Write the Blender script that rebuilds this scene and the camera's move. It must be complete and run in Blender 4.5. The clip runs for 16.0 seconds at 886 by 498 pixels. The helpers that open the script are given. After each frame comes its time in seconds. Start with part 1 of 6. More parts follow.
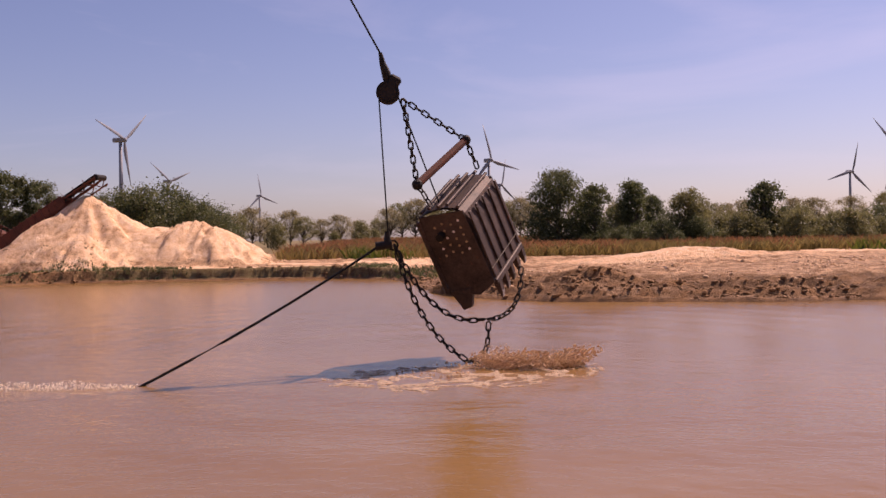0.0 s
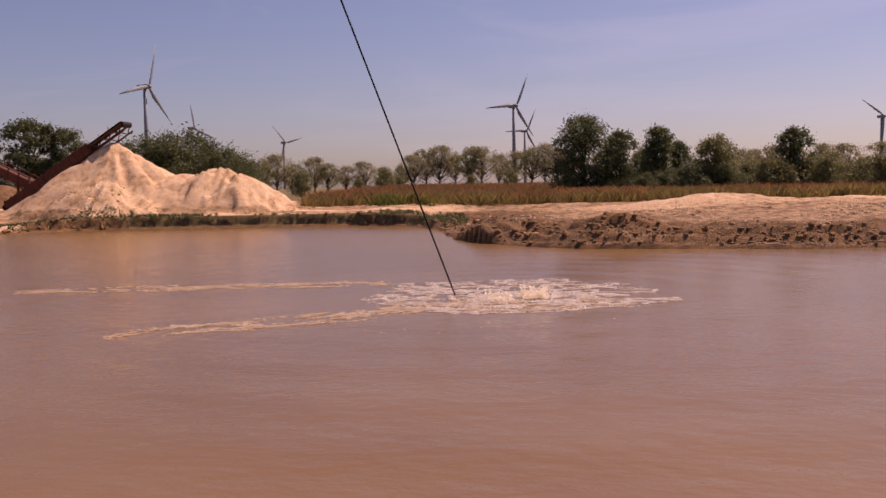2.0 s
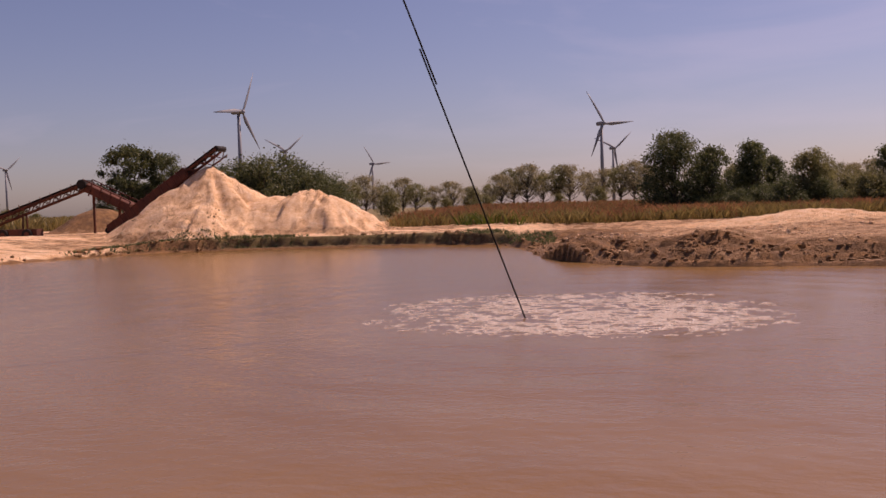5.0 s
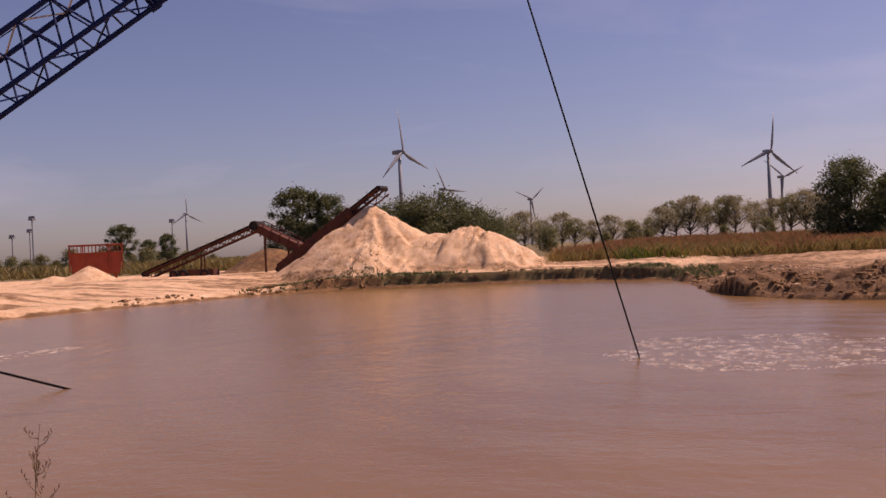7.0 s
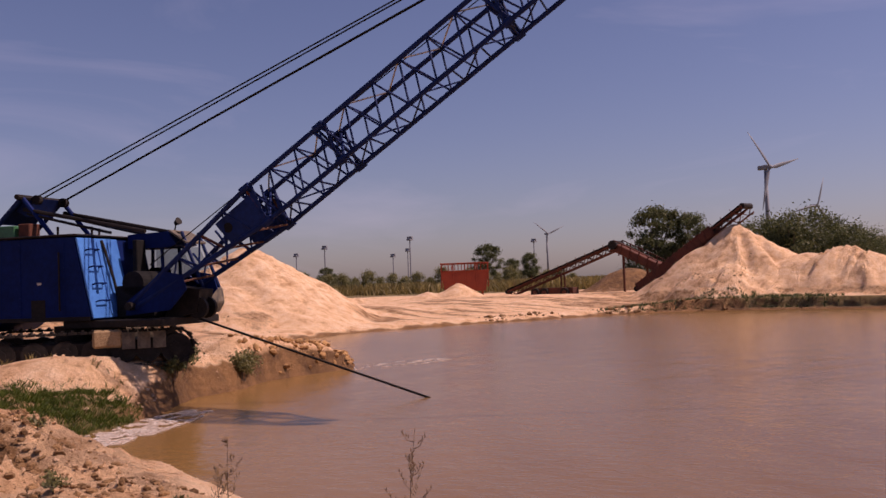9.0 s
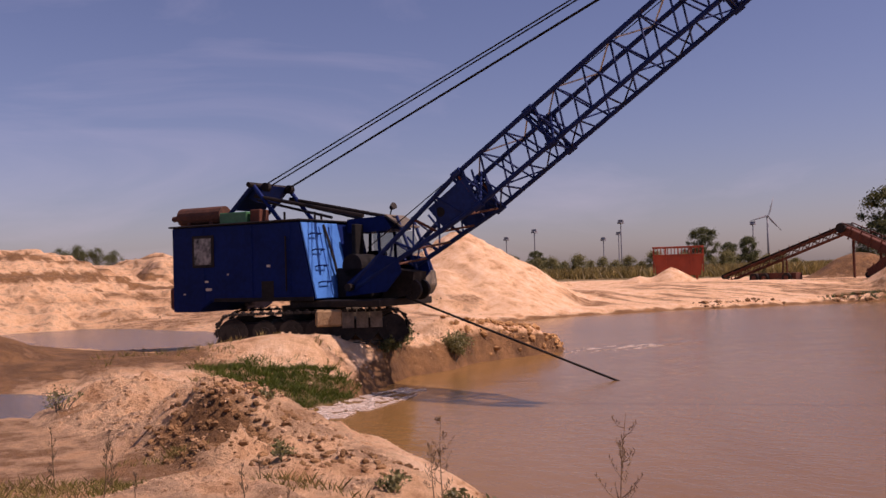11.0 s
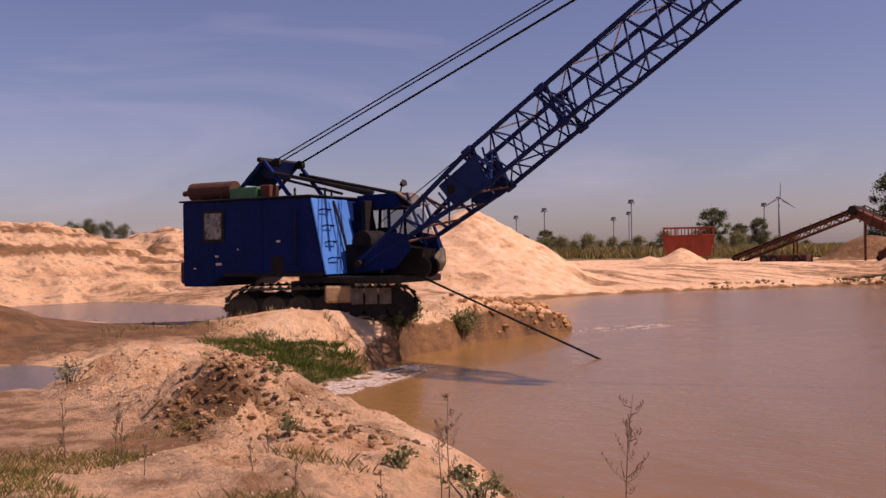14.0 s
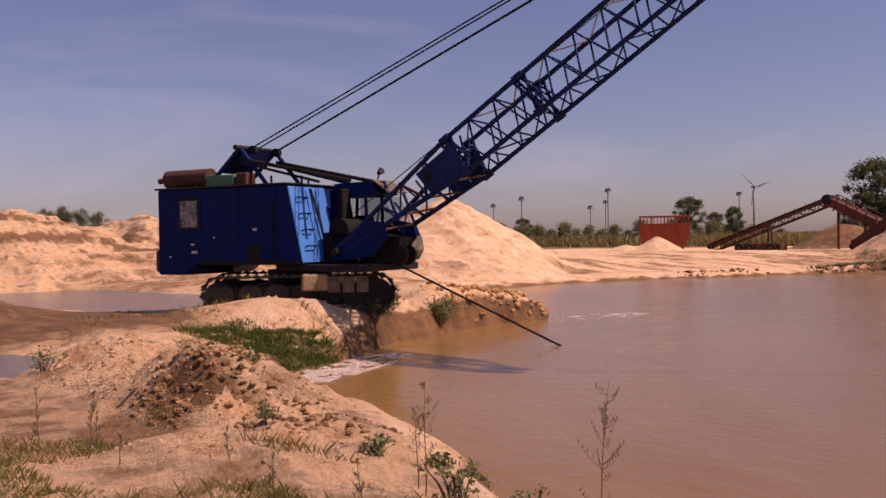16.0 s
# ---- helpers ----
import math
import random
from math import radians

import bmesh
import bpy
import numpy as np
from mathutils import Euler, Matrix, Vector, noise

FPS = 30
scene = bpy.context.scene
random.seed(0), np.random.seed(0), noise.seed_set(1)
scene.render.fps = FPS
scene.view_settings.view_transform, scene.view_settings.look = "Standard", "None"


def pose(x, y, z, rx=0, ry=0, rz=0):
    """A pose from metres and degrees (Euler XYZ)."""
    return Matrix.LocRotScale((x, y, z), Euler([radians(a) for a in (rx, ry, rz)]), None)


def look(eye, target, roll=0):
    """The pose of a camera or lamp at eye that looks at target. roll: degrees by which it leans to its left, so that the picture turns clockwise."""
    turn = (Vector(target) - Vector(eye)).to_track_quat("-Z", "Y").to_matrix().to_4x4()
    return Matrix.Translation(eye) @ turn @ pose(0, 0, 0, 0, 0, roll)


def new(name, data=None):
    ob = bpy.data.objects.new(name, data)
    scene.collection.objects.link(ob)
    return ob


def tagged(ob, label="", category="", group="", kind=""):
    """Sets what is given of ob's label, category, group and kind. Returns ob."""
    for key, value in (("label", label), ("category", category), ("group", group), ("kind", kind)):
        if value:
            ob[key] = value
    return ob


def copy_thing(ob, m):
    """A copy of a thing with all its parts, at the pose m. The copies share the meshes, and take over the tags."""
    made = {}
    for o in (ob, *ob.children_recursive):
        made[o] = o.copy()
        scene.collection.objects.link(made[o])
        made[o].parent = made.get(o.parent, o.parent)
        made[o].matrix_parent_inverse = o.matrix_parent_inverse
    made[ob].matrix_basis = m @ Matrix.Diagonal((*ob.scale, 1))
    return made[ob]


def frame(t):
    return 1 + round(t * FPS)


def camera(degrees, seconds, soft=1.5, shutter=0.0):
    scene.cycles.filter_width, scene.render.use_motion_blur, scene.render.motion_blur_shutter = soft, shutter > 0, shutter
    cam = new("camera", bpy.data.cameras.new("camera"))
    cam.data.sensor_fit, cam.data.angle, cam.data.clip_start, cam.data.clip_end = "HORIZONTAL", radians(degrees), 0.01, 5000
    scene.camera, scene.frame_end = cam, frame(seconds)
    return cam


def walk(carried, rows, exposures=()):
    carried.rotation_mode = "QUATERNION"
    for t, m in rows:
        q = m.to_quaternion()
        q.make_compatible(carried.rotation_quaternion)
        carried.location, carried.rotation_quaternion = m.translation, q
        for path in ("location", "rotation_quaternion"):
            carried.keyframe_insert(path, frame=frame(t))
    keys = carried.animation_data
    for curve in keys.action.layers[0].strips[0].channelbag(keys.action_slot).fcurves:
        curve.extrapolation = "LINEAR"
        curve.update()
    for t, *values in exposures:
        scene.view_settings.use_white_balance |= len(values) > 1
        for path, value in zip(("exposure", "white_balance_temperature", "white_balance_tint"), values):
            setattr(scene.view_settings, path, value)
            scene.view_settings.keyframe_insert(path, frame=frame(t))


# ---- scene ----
# ---- camera: it stands on the bank and pans ----
cam = camera(50.26, 16.0)
EYE = 2.7
PAN = [
    (0.0, -0.0, 0.82, -0.03),
    (0.5, -0.28, -0.92, -0.96),
    (1.0, -0.09, -1.98, -0.62),
    (1.5, 0.33, -2.75, -0.81),
    (2.0, 1.47, -2.41, -0.0),
    (2.5, 2.54, -2.63, 0.37),
    (3.0, 3.65, -2.36, 0.61),
    (3.5, 3.9, -1.78, 0.37),
    (3.7, 4.44, -1.59, 0.44),
    (5.8, 8.34, -1.0, 0.63),
    (6.0, 9.04, -0.88, 0.73),
    (6.5, 12.1, -0.34, 0.75),
    (7.0, 16.37, 1.09, 1.33),
    (7.5, 20.25, 1.21, 1.06),
    (8.0, 25.28, 1.81, 1.21),
    (8.5, 32.21, 2.34, 0.97),
    (9.0, 37.86, 2.59, 0.39),
    (9.5, 44.17, 2.62, -0.08),
    (10.0, 49.06, 2.28, 0.08),
    (12.5, 51.16, 1.2, -0.2),
    (13.0, 51.23, 0.54, -0.41),
    (13.5, 51.1, 0.28, -0.76),
    (14.0, 51.11, 0.26, -0.84),
    (14.5, 50.07, 0.46, -1.23),
    (15.0, 49.89, 0.23, -1.08),
    (15.5, 49.79, -0.09, -0.96),
    (16.0, 49.72, -0.43, -0.9),
]
walk(cam, [(t, pose(0, 0, EYE, -1.5, 1.0, 0) @ pose(0, 0, 0, 0, 0, yaw) @ pose(0, 0, 0, 90 + pitch) @ pose(0, 0, 0, 0, 0, -roll))
           for t, yaw, pitch, roll in PAN],
     [(0.0, 0.30, 7150, 42), (1.0, 0.10, 7350, 42), (2.0, -0.02, 7400, 42), (3.5, -0.08, 7400, 42), (7.0, -0.08, 7250, 42), (9.0, -0.17, 7000, 42), (12.5, 0.04, 7050, 43), (16.0, 0.0, 7250, 43)])

# ---- sky and sun ----
SUN = Vector((0.66, 0.50, 1.0)).normalized()
world = bpy.data.worlds.new("sky")
scene.world = world
world.use_nodes = True
wn = world.node_tree.nodes
wl = world.node_tree.links
sky = wn.new("ShaderNodeTexSky")
sky.sky_type = "NISHITA"
sky.sun_disc = False
sky.sun_elevation = math.asin(SUN.z)
sky.sun_rotation = math.atan2(SUN.x, SUN.y)
sky.air_density = 1.0
sky.dust_density = 0.85
sky.ozone_density = 4.0
wn["Background"].inputs["Strength"].default_value = 0.076
# thin cirrus drawn out over the whole sky
co = wn.new("ShaderNodeTexCoord")
mp = wn.new("ShaderNodeMapping")
mp.inputs["Rotation"].default_value = (0.12, 0.16, 0.5)
mp.inputs["Scale"].default_value = (1.2, 1.6, 6.0)
wl.new(co.outputs["Generated"], mp.inputs["Vector"])
cirrus = wn.new("ShaderNodeTexNoise")
cirrus.inputs["Scale"].default_value = 1.5
cirrus.inputs["Detail"].default_value = 7.0
cirrus.inputs["Roughness"].default_value = 0.55
cirrus.inputs["Distortion"].default_value = 0.7
wl.new(mp.outputs["Vector"], cirrus.inputs["Vector"])
veil = wn.new("ShaderNodeValToRGB")
veil.color_ramp.elements[0].position, veil.color_ramp.elements[0].color = 0.5, (0, 0, 0, 1)
veil.color_ramp.elements[1].position, veil.color_ramp.elements[1].color = 0.8, (0.24, 0.24, 0.24, 1)
wl.new(cirrus.outputs["Fac"], veil.inputs["Fac"])
mixsky = wn.new("ShaderNodeMixRGB")
mixsky.inputs[2].default_value = (9.0, 9.2, 10.0, 1)
wl.new(veil.outputs["Color"], mixsky.inputs[0])
wl.new(sky.outputs["Color"], mixsky.inputs[1])
tone = wn.new("ShaderNodeMixRGB")
tone.blend_type = "MULTIPLY"
tone.inputs[0].default_value = 1.0
tone.inputs[2].default_value = (1.01, 0.98, 1.055, 1)
wl.new(mixsky.outputs[0], tone.inputs[1])
wl.new(tone.outputs[0], wn["Background"].inputs["Color"])

sun = new("sun", bpy.data.lights.new("sun", "SUN"))
sun.data.energy = 4.8
sun.data.angle = radians(0.6)
sun.data.color = (1.0, 0.90, 0.74)
sun.matrix_world = look(SUN * 50, (0, 0, 0))


# ---- materials ----
def material(name, base=(0.5, 0.5, 0.5), rough=0.6, metal=0.0):
    m = bpy.data.materials.new(name)
    m.use_nodes = True
    b = m.node_tree.nodes["Principled BSDF"]
    b.inputs["Base Color"].default_value = (*base, 1)
    b.inputs["Roughness"].default_value = rough
    b.inputs["Metallic"].default_value = metal
    return m, m.node_tree.nodes, m.node_tree.links, b


def node(nt, kind, **inputs):
    n = nt.new(kind)
    for k, v in inputs.items():
        n.inputs[k].default_value = v
    return n


def ramp(nt, stops):
    n = nt.new("ShaderNodeValToRGB")
    e = n.color_ramp.elements
    while len(e) < len(stops):
        e.new(0.5)
    for q, (p, c) in zip(e, stops):
        q.position = p
        q.color = (*c, 1) if len(c) == 3 else c
    return n


def blotched(name, dark, light, rough=0.7, metal=0.0, big=1.0, fine=12.0, bump=0.2, depth=0.02, spot=None, spot_at=0.62, gloss=0.5):
    """Paint, metal, wood or earth with variation at two scales, wear spots and relief."""
    m, nt, ln, b = material(name, light, rough, metal)
    b.inputs["Specular IOR Level"].default_value = gloss
    co = nt.new("ShaderNodeTexCoord")
    n1 = node(nt, "ShaderNodeTexNoise", Scale=big, Detail=5.0, Roughness=0.6)
    n2 = node(nt, "ShaderNodeTexNoise", Scale=fine, Detail=6.0, Roughness=0.7)
    ln.new(co.outputs["Object"], n1.inputs["Vector"])
    ln.new(co.outputs["Object"], n2.inputs["Vector"])
    add = nt.new("ShaderNodeMath")
    add.operation = "ADD"
    ln.new(n1.outputs["Fac"], add.inputs[0])
    ln.new(n2.outputs["Fac"], add.inputs[1])
    half = nt.new("ShaderNodeMath")
    half.operation = "MULTIPLY"
    half.inputs[1].default_value = 0.5
    ln.new(add.outputs[0], half.inputs[0])
    r = ramp(nt, [(0.36, dark), (0.64, light)])
    ln.new(half.outputs[0], r.inputs["Fac"])
    out = r.outputs["Color"]
    if spot:
        n3 = node(nt, "ShaderNodeTexNoise", Scale=big * 3.1, Detail=8.0, Roughness=0.75)
        ln.new(co.outputs["Object"], n3.inputs["Vector"])
        r3 = ramp(nt, [(spot_at, (0, 0, 0)), (spot_at + 0.05, (1, 1, 1))])
        ln.new(n3.outputs["Fac"], r3.inputs["Fac"])
        mix = nt.new("ShaderNodeMixRGB")
        mix.inputs[2].default_value = (*spot, 1)
        ln.new(r3.outputs["Color"], mix.inputs[0])
        ln.new(out, mix.inputs[1])
        out = mix.outputs[0]
    ln.new(out, b.inputs["Base Color"])
    bp = node(nt, "ShaderNodeBump", Strength=bump, Distance=depth)
    ln.new(n2.outputs["Fac"], bp.inputs["Height"])
    ln.new(bp.outputs["Normal"], b.inputs["Normal"])
    return m


def leafy(name, dark, light, through_light=0.45):
    """Foliage: each leaf has its own tone, a little light comes through."""
    m, nt, ln, b = material(name, light, 0.55)
    g = nt.new("ShaderNodeNewGeometry")
    r = ramp(nt, [(0.0, dark), (1.0, light)])
    ln.new(g.outputs["Random Per Island"], r.inputs["Fac"])
    ln.new(r.outputs["Color"], b.inputs["Base Color"])
    tr = nt.new("ShaderNodeBsdfTranslucent")
    ln.new(r.outputs["Color"], tr.inputs["Color"])
    mix = nt.new("ShaderNodeMixShader")
    mix.inputs[0].default_value = through_light
    ln.new(b.outputs[0], mix.inputs[1])
    ln.new(tr.outputs[0], mix.inputs[2])
    ln.new(mix.outputs[0], nt["Material Output"].inputs["Surface"])
    return m


# house paint twice: darkened for the shaded sides, lightened for the sunlit front
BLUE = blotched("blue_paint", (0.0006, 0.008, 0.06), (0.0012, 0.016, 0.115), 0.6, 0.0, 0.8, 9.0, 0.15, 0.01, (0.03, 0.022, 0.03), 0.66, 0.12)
SUNLIT_BLUE = blotched("sunlit_faded_blue", (0.025, 0.14, 0.46), (0.05, 0.22, 0.60), 0.5, 0.0, 1.2, 8.0, 0.2, 0.01, (0.07, 0.08, 0.12), 0.66)
BOOM_BLUE = blotched("boom_paint", (0.0015, 0.009, 0.05), (0.004, 0.022, 0.12), 0.6, 0.0, 1.5, 10.0, 0.15, 0.01, (0.06, 0.03, 0.025), 0.63, 0.2)
STEEL = blotched("dark_steel", (0.008, 0.007, 0.007), (0.032, 0.025, 0.022), 0.65, 0.2, 2.0, 18.0, 0.3, 0.01, (0.09, 0.045, 0.026), 0.66, 0.2)
RUST = blotched("rusty_steel", (0.05, 0.015, 0.008), (0.15, 0.04, 0.018), 0.85, 0.0, 1.2, 14.0, 0.4, 0.01, (0.05, 0.03, 0.025), 0.62)
RED = blotched("red_primer", (0.22, 0.035, 0.015), (0.36, 0.06, 0.022), 0.7, 0.0, 1.0, 10.0, 0.25, 0.01, (0.10, 0.05, 0.035), 0.64)
BUCKET = blotched("worn_bucket_steel", (0.03, 0.019, 0.015), (0.10, 0.062, 0.048), 0.6, 0.2, 1.6, 16.0, 0.35, 0.01, (0.13, 0.055, 0.035), 0.6, 0.3)
BRIGHT = blotched("scoured_steel", (0.30, 0.27, 0.25), (0.55, 0.50, 0.46), 0.3, 0.9, 3.0, 20.0, 0.2, 0.005)
# rope colour, also the black that paints shade in the dragline's openings
ROPE = blotched("greasy_rope_and_shade", (0.006, 0.006, 0.007), (0.018, 0.016, 0.016), 0.8, 0.0, 6.0, 30.0, 0.1, 0.002, gloss=0.15)
GLASSY, _n, _l, _b = material("dusty_glass", (0.03, 0.035, 0.04), 0.08)
# white turbines in bluish grey: the backlit shade is put into the colour
TURBINE = blotched("turbine_backlit", (0.19, 0.20, 0.23), (0.26, 0.27, 0.30), 0.5, 0.0, 0.05, 0.6, 0.03, gloss=0.2)
BARK = blotched("bark", (0.05, 0.04, 0.03), (0.13, 0.10, 0.075), 0.9, 0.0, 2.0, 18.0, 0.7, 0.03)
GREEN = blotched("green_paint", (0.02, 0.10, 0.04), (0.04, 0.2, 0.08), 0.5)
MUFFLER = blotched("rusted_muffler", (0.05, 0.022, 0.016), (0.13, 0.05, 0.03), 0.85, 0.2, 2.0, 16.0, 0.4)
LEAF_DARK = leafy("dark_leaves", (0.045, 0.06, 0.022), (0.17, 0.18, 0.07))
LEAF_MID = leafy("mid_leaves", (0.12, 0.12, 0.045), (0.30, 0.27, 0.11))
# paler and greyer for the far oaks: distance haze put into the colour
LEAF_HAZE = leafy("hazy_leaves", (0.18, 0.16, 0.08), (0.40, 0.34, 0.19))
GRASS_DRY = leafy("dry_grass", (0.15, 0.115, 0.035), (0.36, 0.27, 0.095))
GRASS_RED = leafy("reddish_grass", (0.20, 0.085, 0.038), (0.42, 0.19, 0.085))
GRASS_GREEN = leafy("green_grass", (0.035, 0.065, 0.008), (0.15, 0.18, 0.025))
GRASS_OLIVE = leafy("olive_grass", (0.10, 0.10, 0.02), (0.30, 0.25, 0.07))
TWIG = blotched("dry_stalk", (0.10, 0.065, 0.035), (0.24, 0.16, 0.09), 0.9)
CLOD = blotched("dry_clods", (0.22, 0.13, 0.065), (0.48, 0.32, 0.17), 0.95, 0.0, 3.0, 20.0, 0.8, 0.04)


def sand_material():
    m, nt, ln, b = material("sand", (0.5, 0.36, 0.24), 0.95)
    co = nt.new("ShaderNodeTexCoord")
    big = node(nt, "ShaderNodeTexNoise", Scale=0.16, Detail=6.0, Roughness=0.6)
    mid = node(nt, "ShaderNodeTexNoise", Scale=1.3, Detail=7.0, Roughness=0.68)
    fine = node(nt, "ShaderNodeTexNoise", Scale=14.0, Detail=6.0, Roughness=0.75)
    for n in (big, mid, fine):
        ln.new(co.outputs["Object"], n.inputs["Vector"])
    dry = ramp(nt, [(0.3, (0.49, 0.25, 0.11)), (0.46, (0.84, 0.53, 0.30)), (0.67, (0.96, 0.70, 0.47))])
    ln.new(mid.outputs["Fac"], dry.inputs["Fac"])
    # earth colour of damp places, lowered so the scarps' shade is in it
    wet = ramp(nt, [(0.3, (0.07, 0.031, 0.01)), (0.7, (0.37, 0.19, 0.075))])
    ln.new(mid.outputs["Fac"], wet.inputs["Fac"])
    turf = ramp(nt, [(0.3, (0.10, 0.085, 0.03)), (0.5, (0.19, 0.14, 0.05)), (0.75, (0.3, 0.2, 0.09))])
    ln.new(mid.outputs["Fac"], turf.inputs["Fac"])

    def masked(attr, noise_node, gain):
        a = nt.new("ShaderNodeAttribute")
        a.attribute_name = attr
        s = nt.new("ShaderNodeMath")
        s.operation = "SUBTRACT"
        s.inputs[1].default_value = 0.5
        ln.new(noise_node.outputs["Fac"], s.inputs[0])
        k = nt.new("ShaderNodeMath")
        k.operation = "MULTIPLY_ADD"
        k.inputs[1].default_value = gain
        ln.new(s.outputs[0], k.inputs[0])
        ln.new(a.outputs["Fac"], k.inputs[2])
        r = ramp(nt, [(0.35, (0, 0, 0)), (0.65, (1, 1, 1))])
        ln.new(k.outputs[0], r.inputs["Fac"])
        return r.outputs["Color"]

    mix1 = nt.new("ShaderNodeMixRGB")
    ln.new(masked("damp_shade", mid, 1.6), mix1.inputs[0])
    ln.new(dry.outputs["Color"], mix1.inputs[1])
    ln.new(wet.outputs["Color"], mix1.inputs[2])
    mix2 = nt.new("ShaderNodeMixRGB")
    ln.new(masked("turf", mid, 1.4), mix2.inputs[0])
    ln.new(mix1.outputs[0], mix2.inputs[1])
    ln.new(turf.outputs["Color"], mix2.inputs[2])
    tone = nt.new("ShaderNodeMixRGB")
    tone.blend_type = "MULTIPLY"
    tone.inputs[0].default_value = 0.55
    tr = ramp(nt, [(0.3, (0.62, 0.55, 0.49)), (0.65, (1, 1, 1))])
    ln.new(fine.outputs["Fac"], tr.inputs["Fac"])
    ln.new(mix2.outputs[0], tone.inputs[1])
    ln.new(tr.outputs["Color"], tone.inputs[2])
    ln.new(tone.outputs[0], b.inputs["Base Color"])
    b1 = node(nt, "ShaderNodeBump", Strength=0.65, Distance=0.3)
    b2 = node(nt, "ShaderNodeBump", Strength=0.9, Distance=0.11)
    ln.new(mid.outputs["Fac"], b1.inputs["Height"])
    ln.new(fine.outputs["Fac"], b2.inputs["Height"])
    ln.new(b1.outputs["Normal"], b2.inputs["Normal"])
    ln.new(b2.outputs["Normal"], b.inputs["Normal"])
    return m


def water_material():
    m, nt, ln, b = material("muddy_water", (0.3, 0.17, 0.1), 0.2)
    b.inputs["IOR"].default_value = 1.333
    co = nt.new("ShaderNodeTexCoord")
    mp = nt.new("ShaderNodeMapping")
    mp.inputs["Rotation"].default_value = (0, 0, radians(25))
    mp.inputs["Scale"].default_value = (0.75, 1.0, 1.0)
    ln.new(co.outputs["Object"], mp.inputs["Vector"])
    silt = node(nt, "ShaderNodeTexNoise", Scale=0.07, Detail=5.0, Roughness=0.55, Distortion=0.8)
    chop = node(nt, "ShaderNodeTexNoise", Scale=2.6, Detail=4.0, Roughness=0.55)
    swell = node(nt, "ShaderNodeTexNoise", Scale=0.5, Detail=3.0, Roughness=0.5)
    for n in (silt, chop, swell):
        ln.new(mp.outputs["Vector"], n.inputs["Vector"])
    r = ramp(nt, [(0.35, (0.198, 0.102, 0.031)), (0.65, (0.265, 0.146, 0.051))])
    ln.new(silt.outputs["Fac"], r.inputs["Fac"])
    ln.new(r.outputs["Color"], b.inputs["Base Color"])
    mr = nt.new("ShaderNodeMapping")
    mr.inputs["Location"].default_value = (-0.5, -22.5, 0)
    ln.new(co.outputs["Object"], mr.inputs["Vector"])
    rings = nt.new("ShaderNodeTexWave")
    rings.wave_type = "RINGS"
    rings.rings_direction = "Z"
    for key, val in (("Scale", 0.16), ("Distortion", 2.5), ("Detail", 2.0), ("Detail Scale", 0.6)):
        rings.inputs[key].default_value = val
    ln.new(mr.outputs["Vector"], rings.inputs["Vector"])
    b0 = node(nt, "ShaderNodeBump", Strength=0.10, Distance=0.12)
    ln.new(rings.outputs["Fac"], b0.inputs["Height"])
    b1 = node(nt, "ShaderNodeBump", Strength=0.25, Distance=0.12)
    ln.new(b0.outputs["Normal"], b1.inputs["Normal"])
    b2 = node(nt, "ShaderNodeBump", Strength=0.4, Distance=0.06)
    ln.new(swell.outputs["Fac"], b1.inputs["Height"])
    ln.new(chop.outputs["Fac"], b2.inputs["Height"])
    ln.new(b1.outputs["Normal"], b2.inputs["Normal"])
    ln.new(b2.outputs["Normal"], b.inputs["Normal"])
    return m


SAND = sand_material()
WATER = water_material()
FOAM = leafy("foam", (0.58, 0.42, 0.30), (1.0, 0.95, 0.90), 0.3)
SPRAY = leafy("muddy_spray", (0.97, 0.88, 0.74), (1.0, 0.98, 0.93), 0.85)
FROTH = leafy("brown_froth", (0.55, 0.37, 0.22), (0.95, 0.80, 0.62))
PUDDLE, _n, _l, _b = material("puddle_water", (0.13, 0.11, 0.10), 0.12)
_b.inputs["IOR"].default_value = 1.333
_w = node(_n, "ShaderNodeTexNoise", Scale=7.0, Detail=3.0)
_c = _n.new("ShaderNodeTexCoord")
_l.new(_c.outputs["Object"], _w.inputs["Vector"])
_p = node(_n, "ShaderNodeBump", Strength=1.0, Distance=0.05)
_l.new(_w.outputs["Fac"], _p.inputs["Height"])
_l.new(_p.outputs["Normal"], _b.inputs["Normal"])


# ---- mesh helpers ----
def part(name, bm, mat, parent=None, label="", smooth=False):
    me = bpy.data.meshes.new(name)
    bm.to_mesh(me)
    bm.free()
    return part_of(name, me, mat, parent, label, smooth)


def part_of(name, me, mat, parent=None, label="", smooth=False):
    if mat and not me.materials:
        me.materials.append(mat)
    if smooth:
        me.polygons.foreach_set("use_smooth", [True] * len(me.polygons))
    ob = new(name, me)
    ob.parent = parent
    if label:
        ob["label"] = label
    return ob


def thing(name, m, label, category, group="", kind=""):
    ob = new(name)
    ob.empty_display_size = 0.3
    ob.matrix_world = m
    return tagged(ob, label, category, group, kind)


def add_box(bm, lo, hi, bevel=0.0, m=None):
    c = (Vector(lo) + Vector(hi)) / 2
    s = Vector(hi) - Vector(lo)
    r = bmesh.ops.create_cube(bm, size=1.0, matrix=(m or Matrix()) @ Matrix.Translation(c) @ Matrix.Diagonal((*s, 1)))
    if bevel:
        edges = {e for v in r["verts"] for e in v.link_edges}
        bmesh.ops.bevel(bm, geom=list(edges), offset=bevel, segments=1, affect="EDGES")


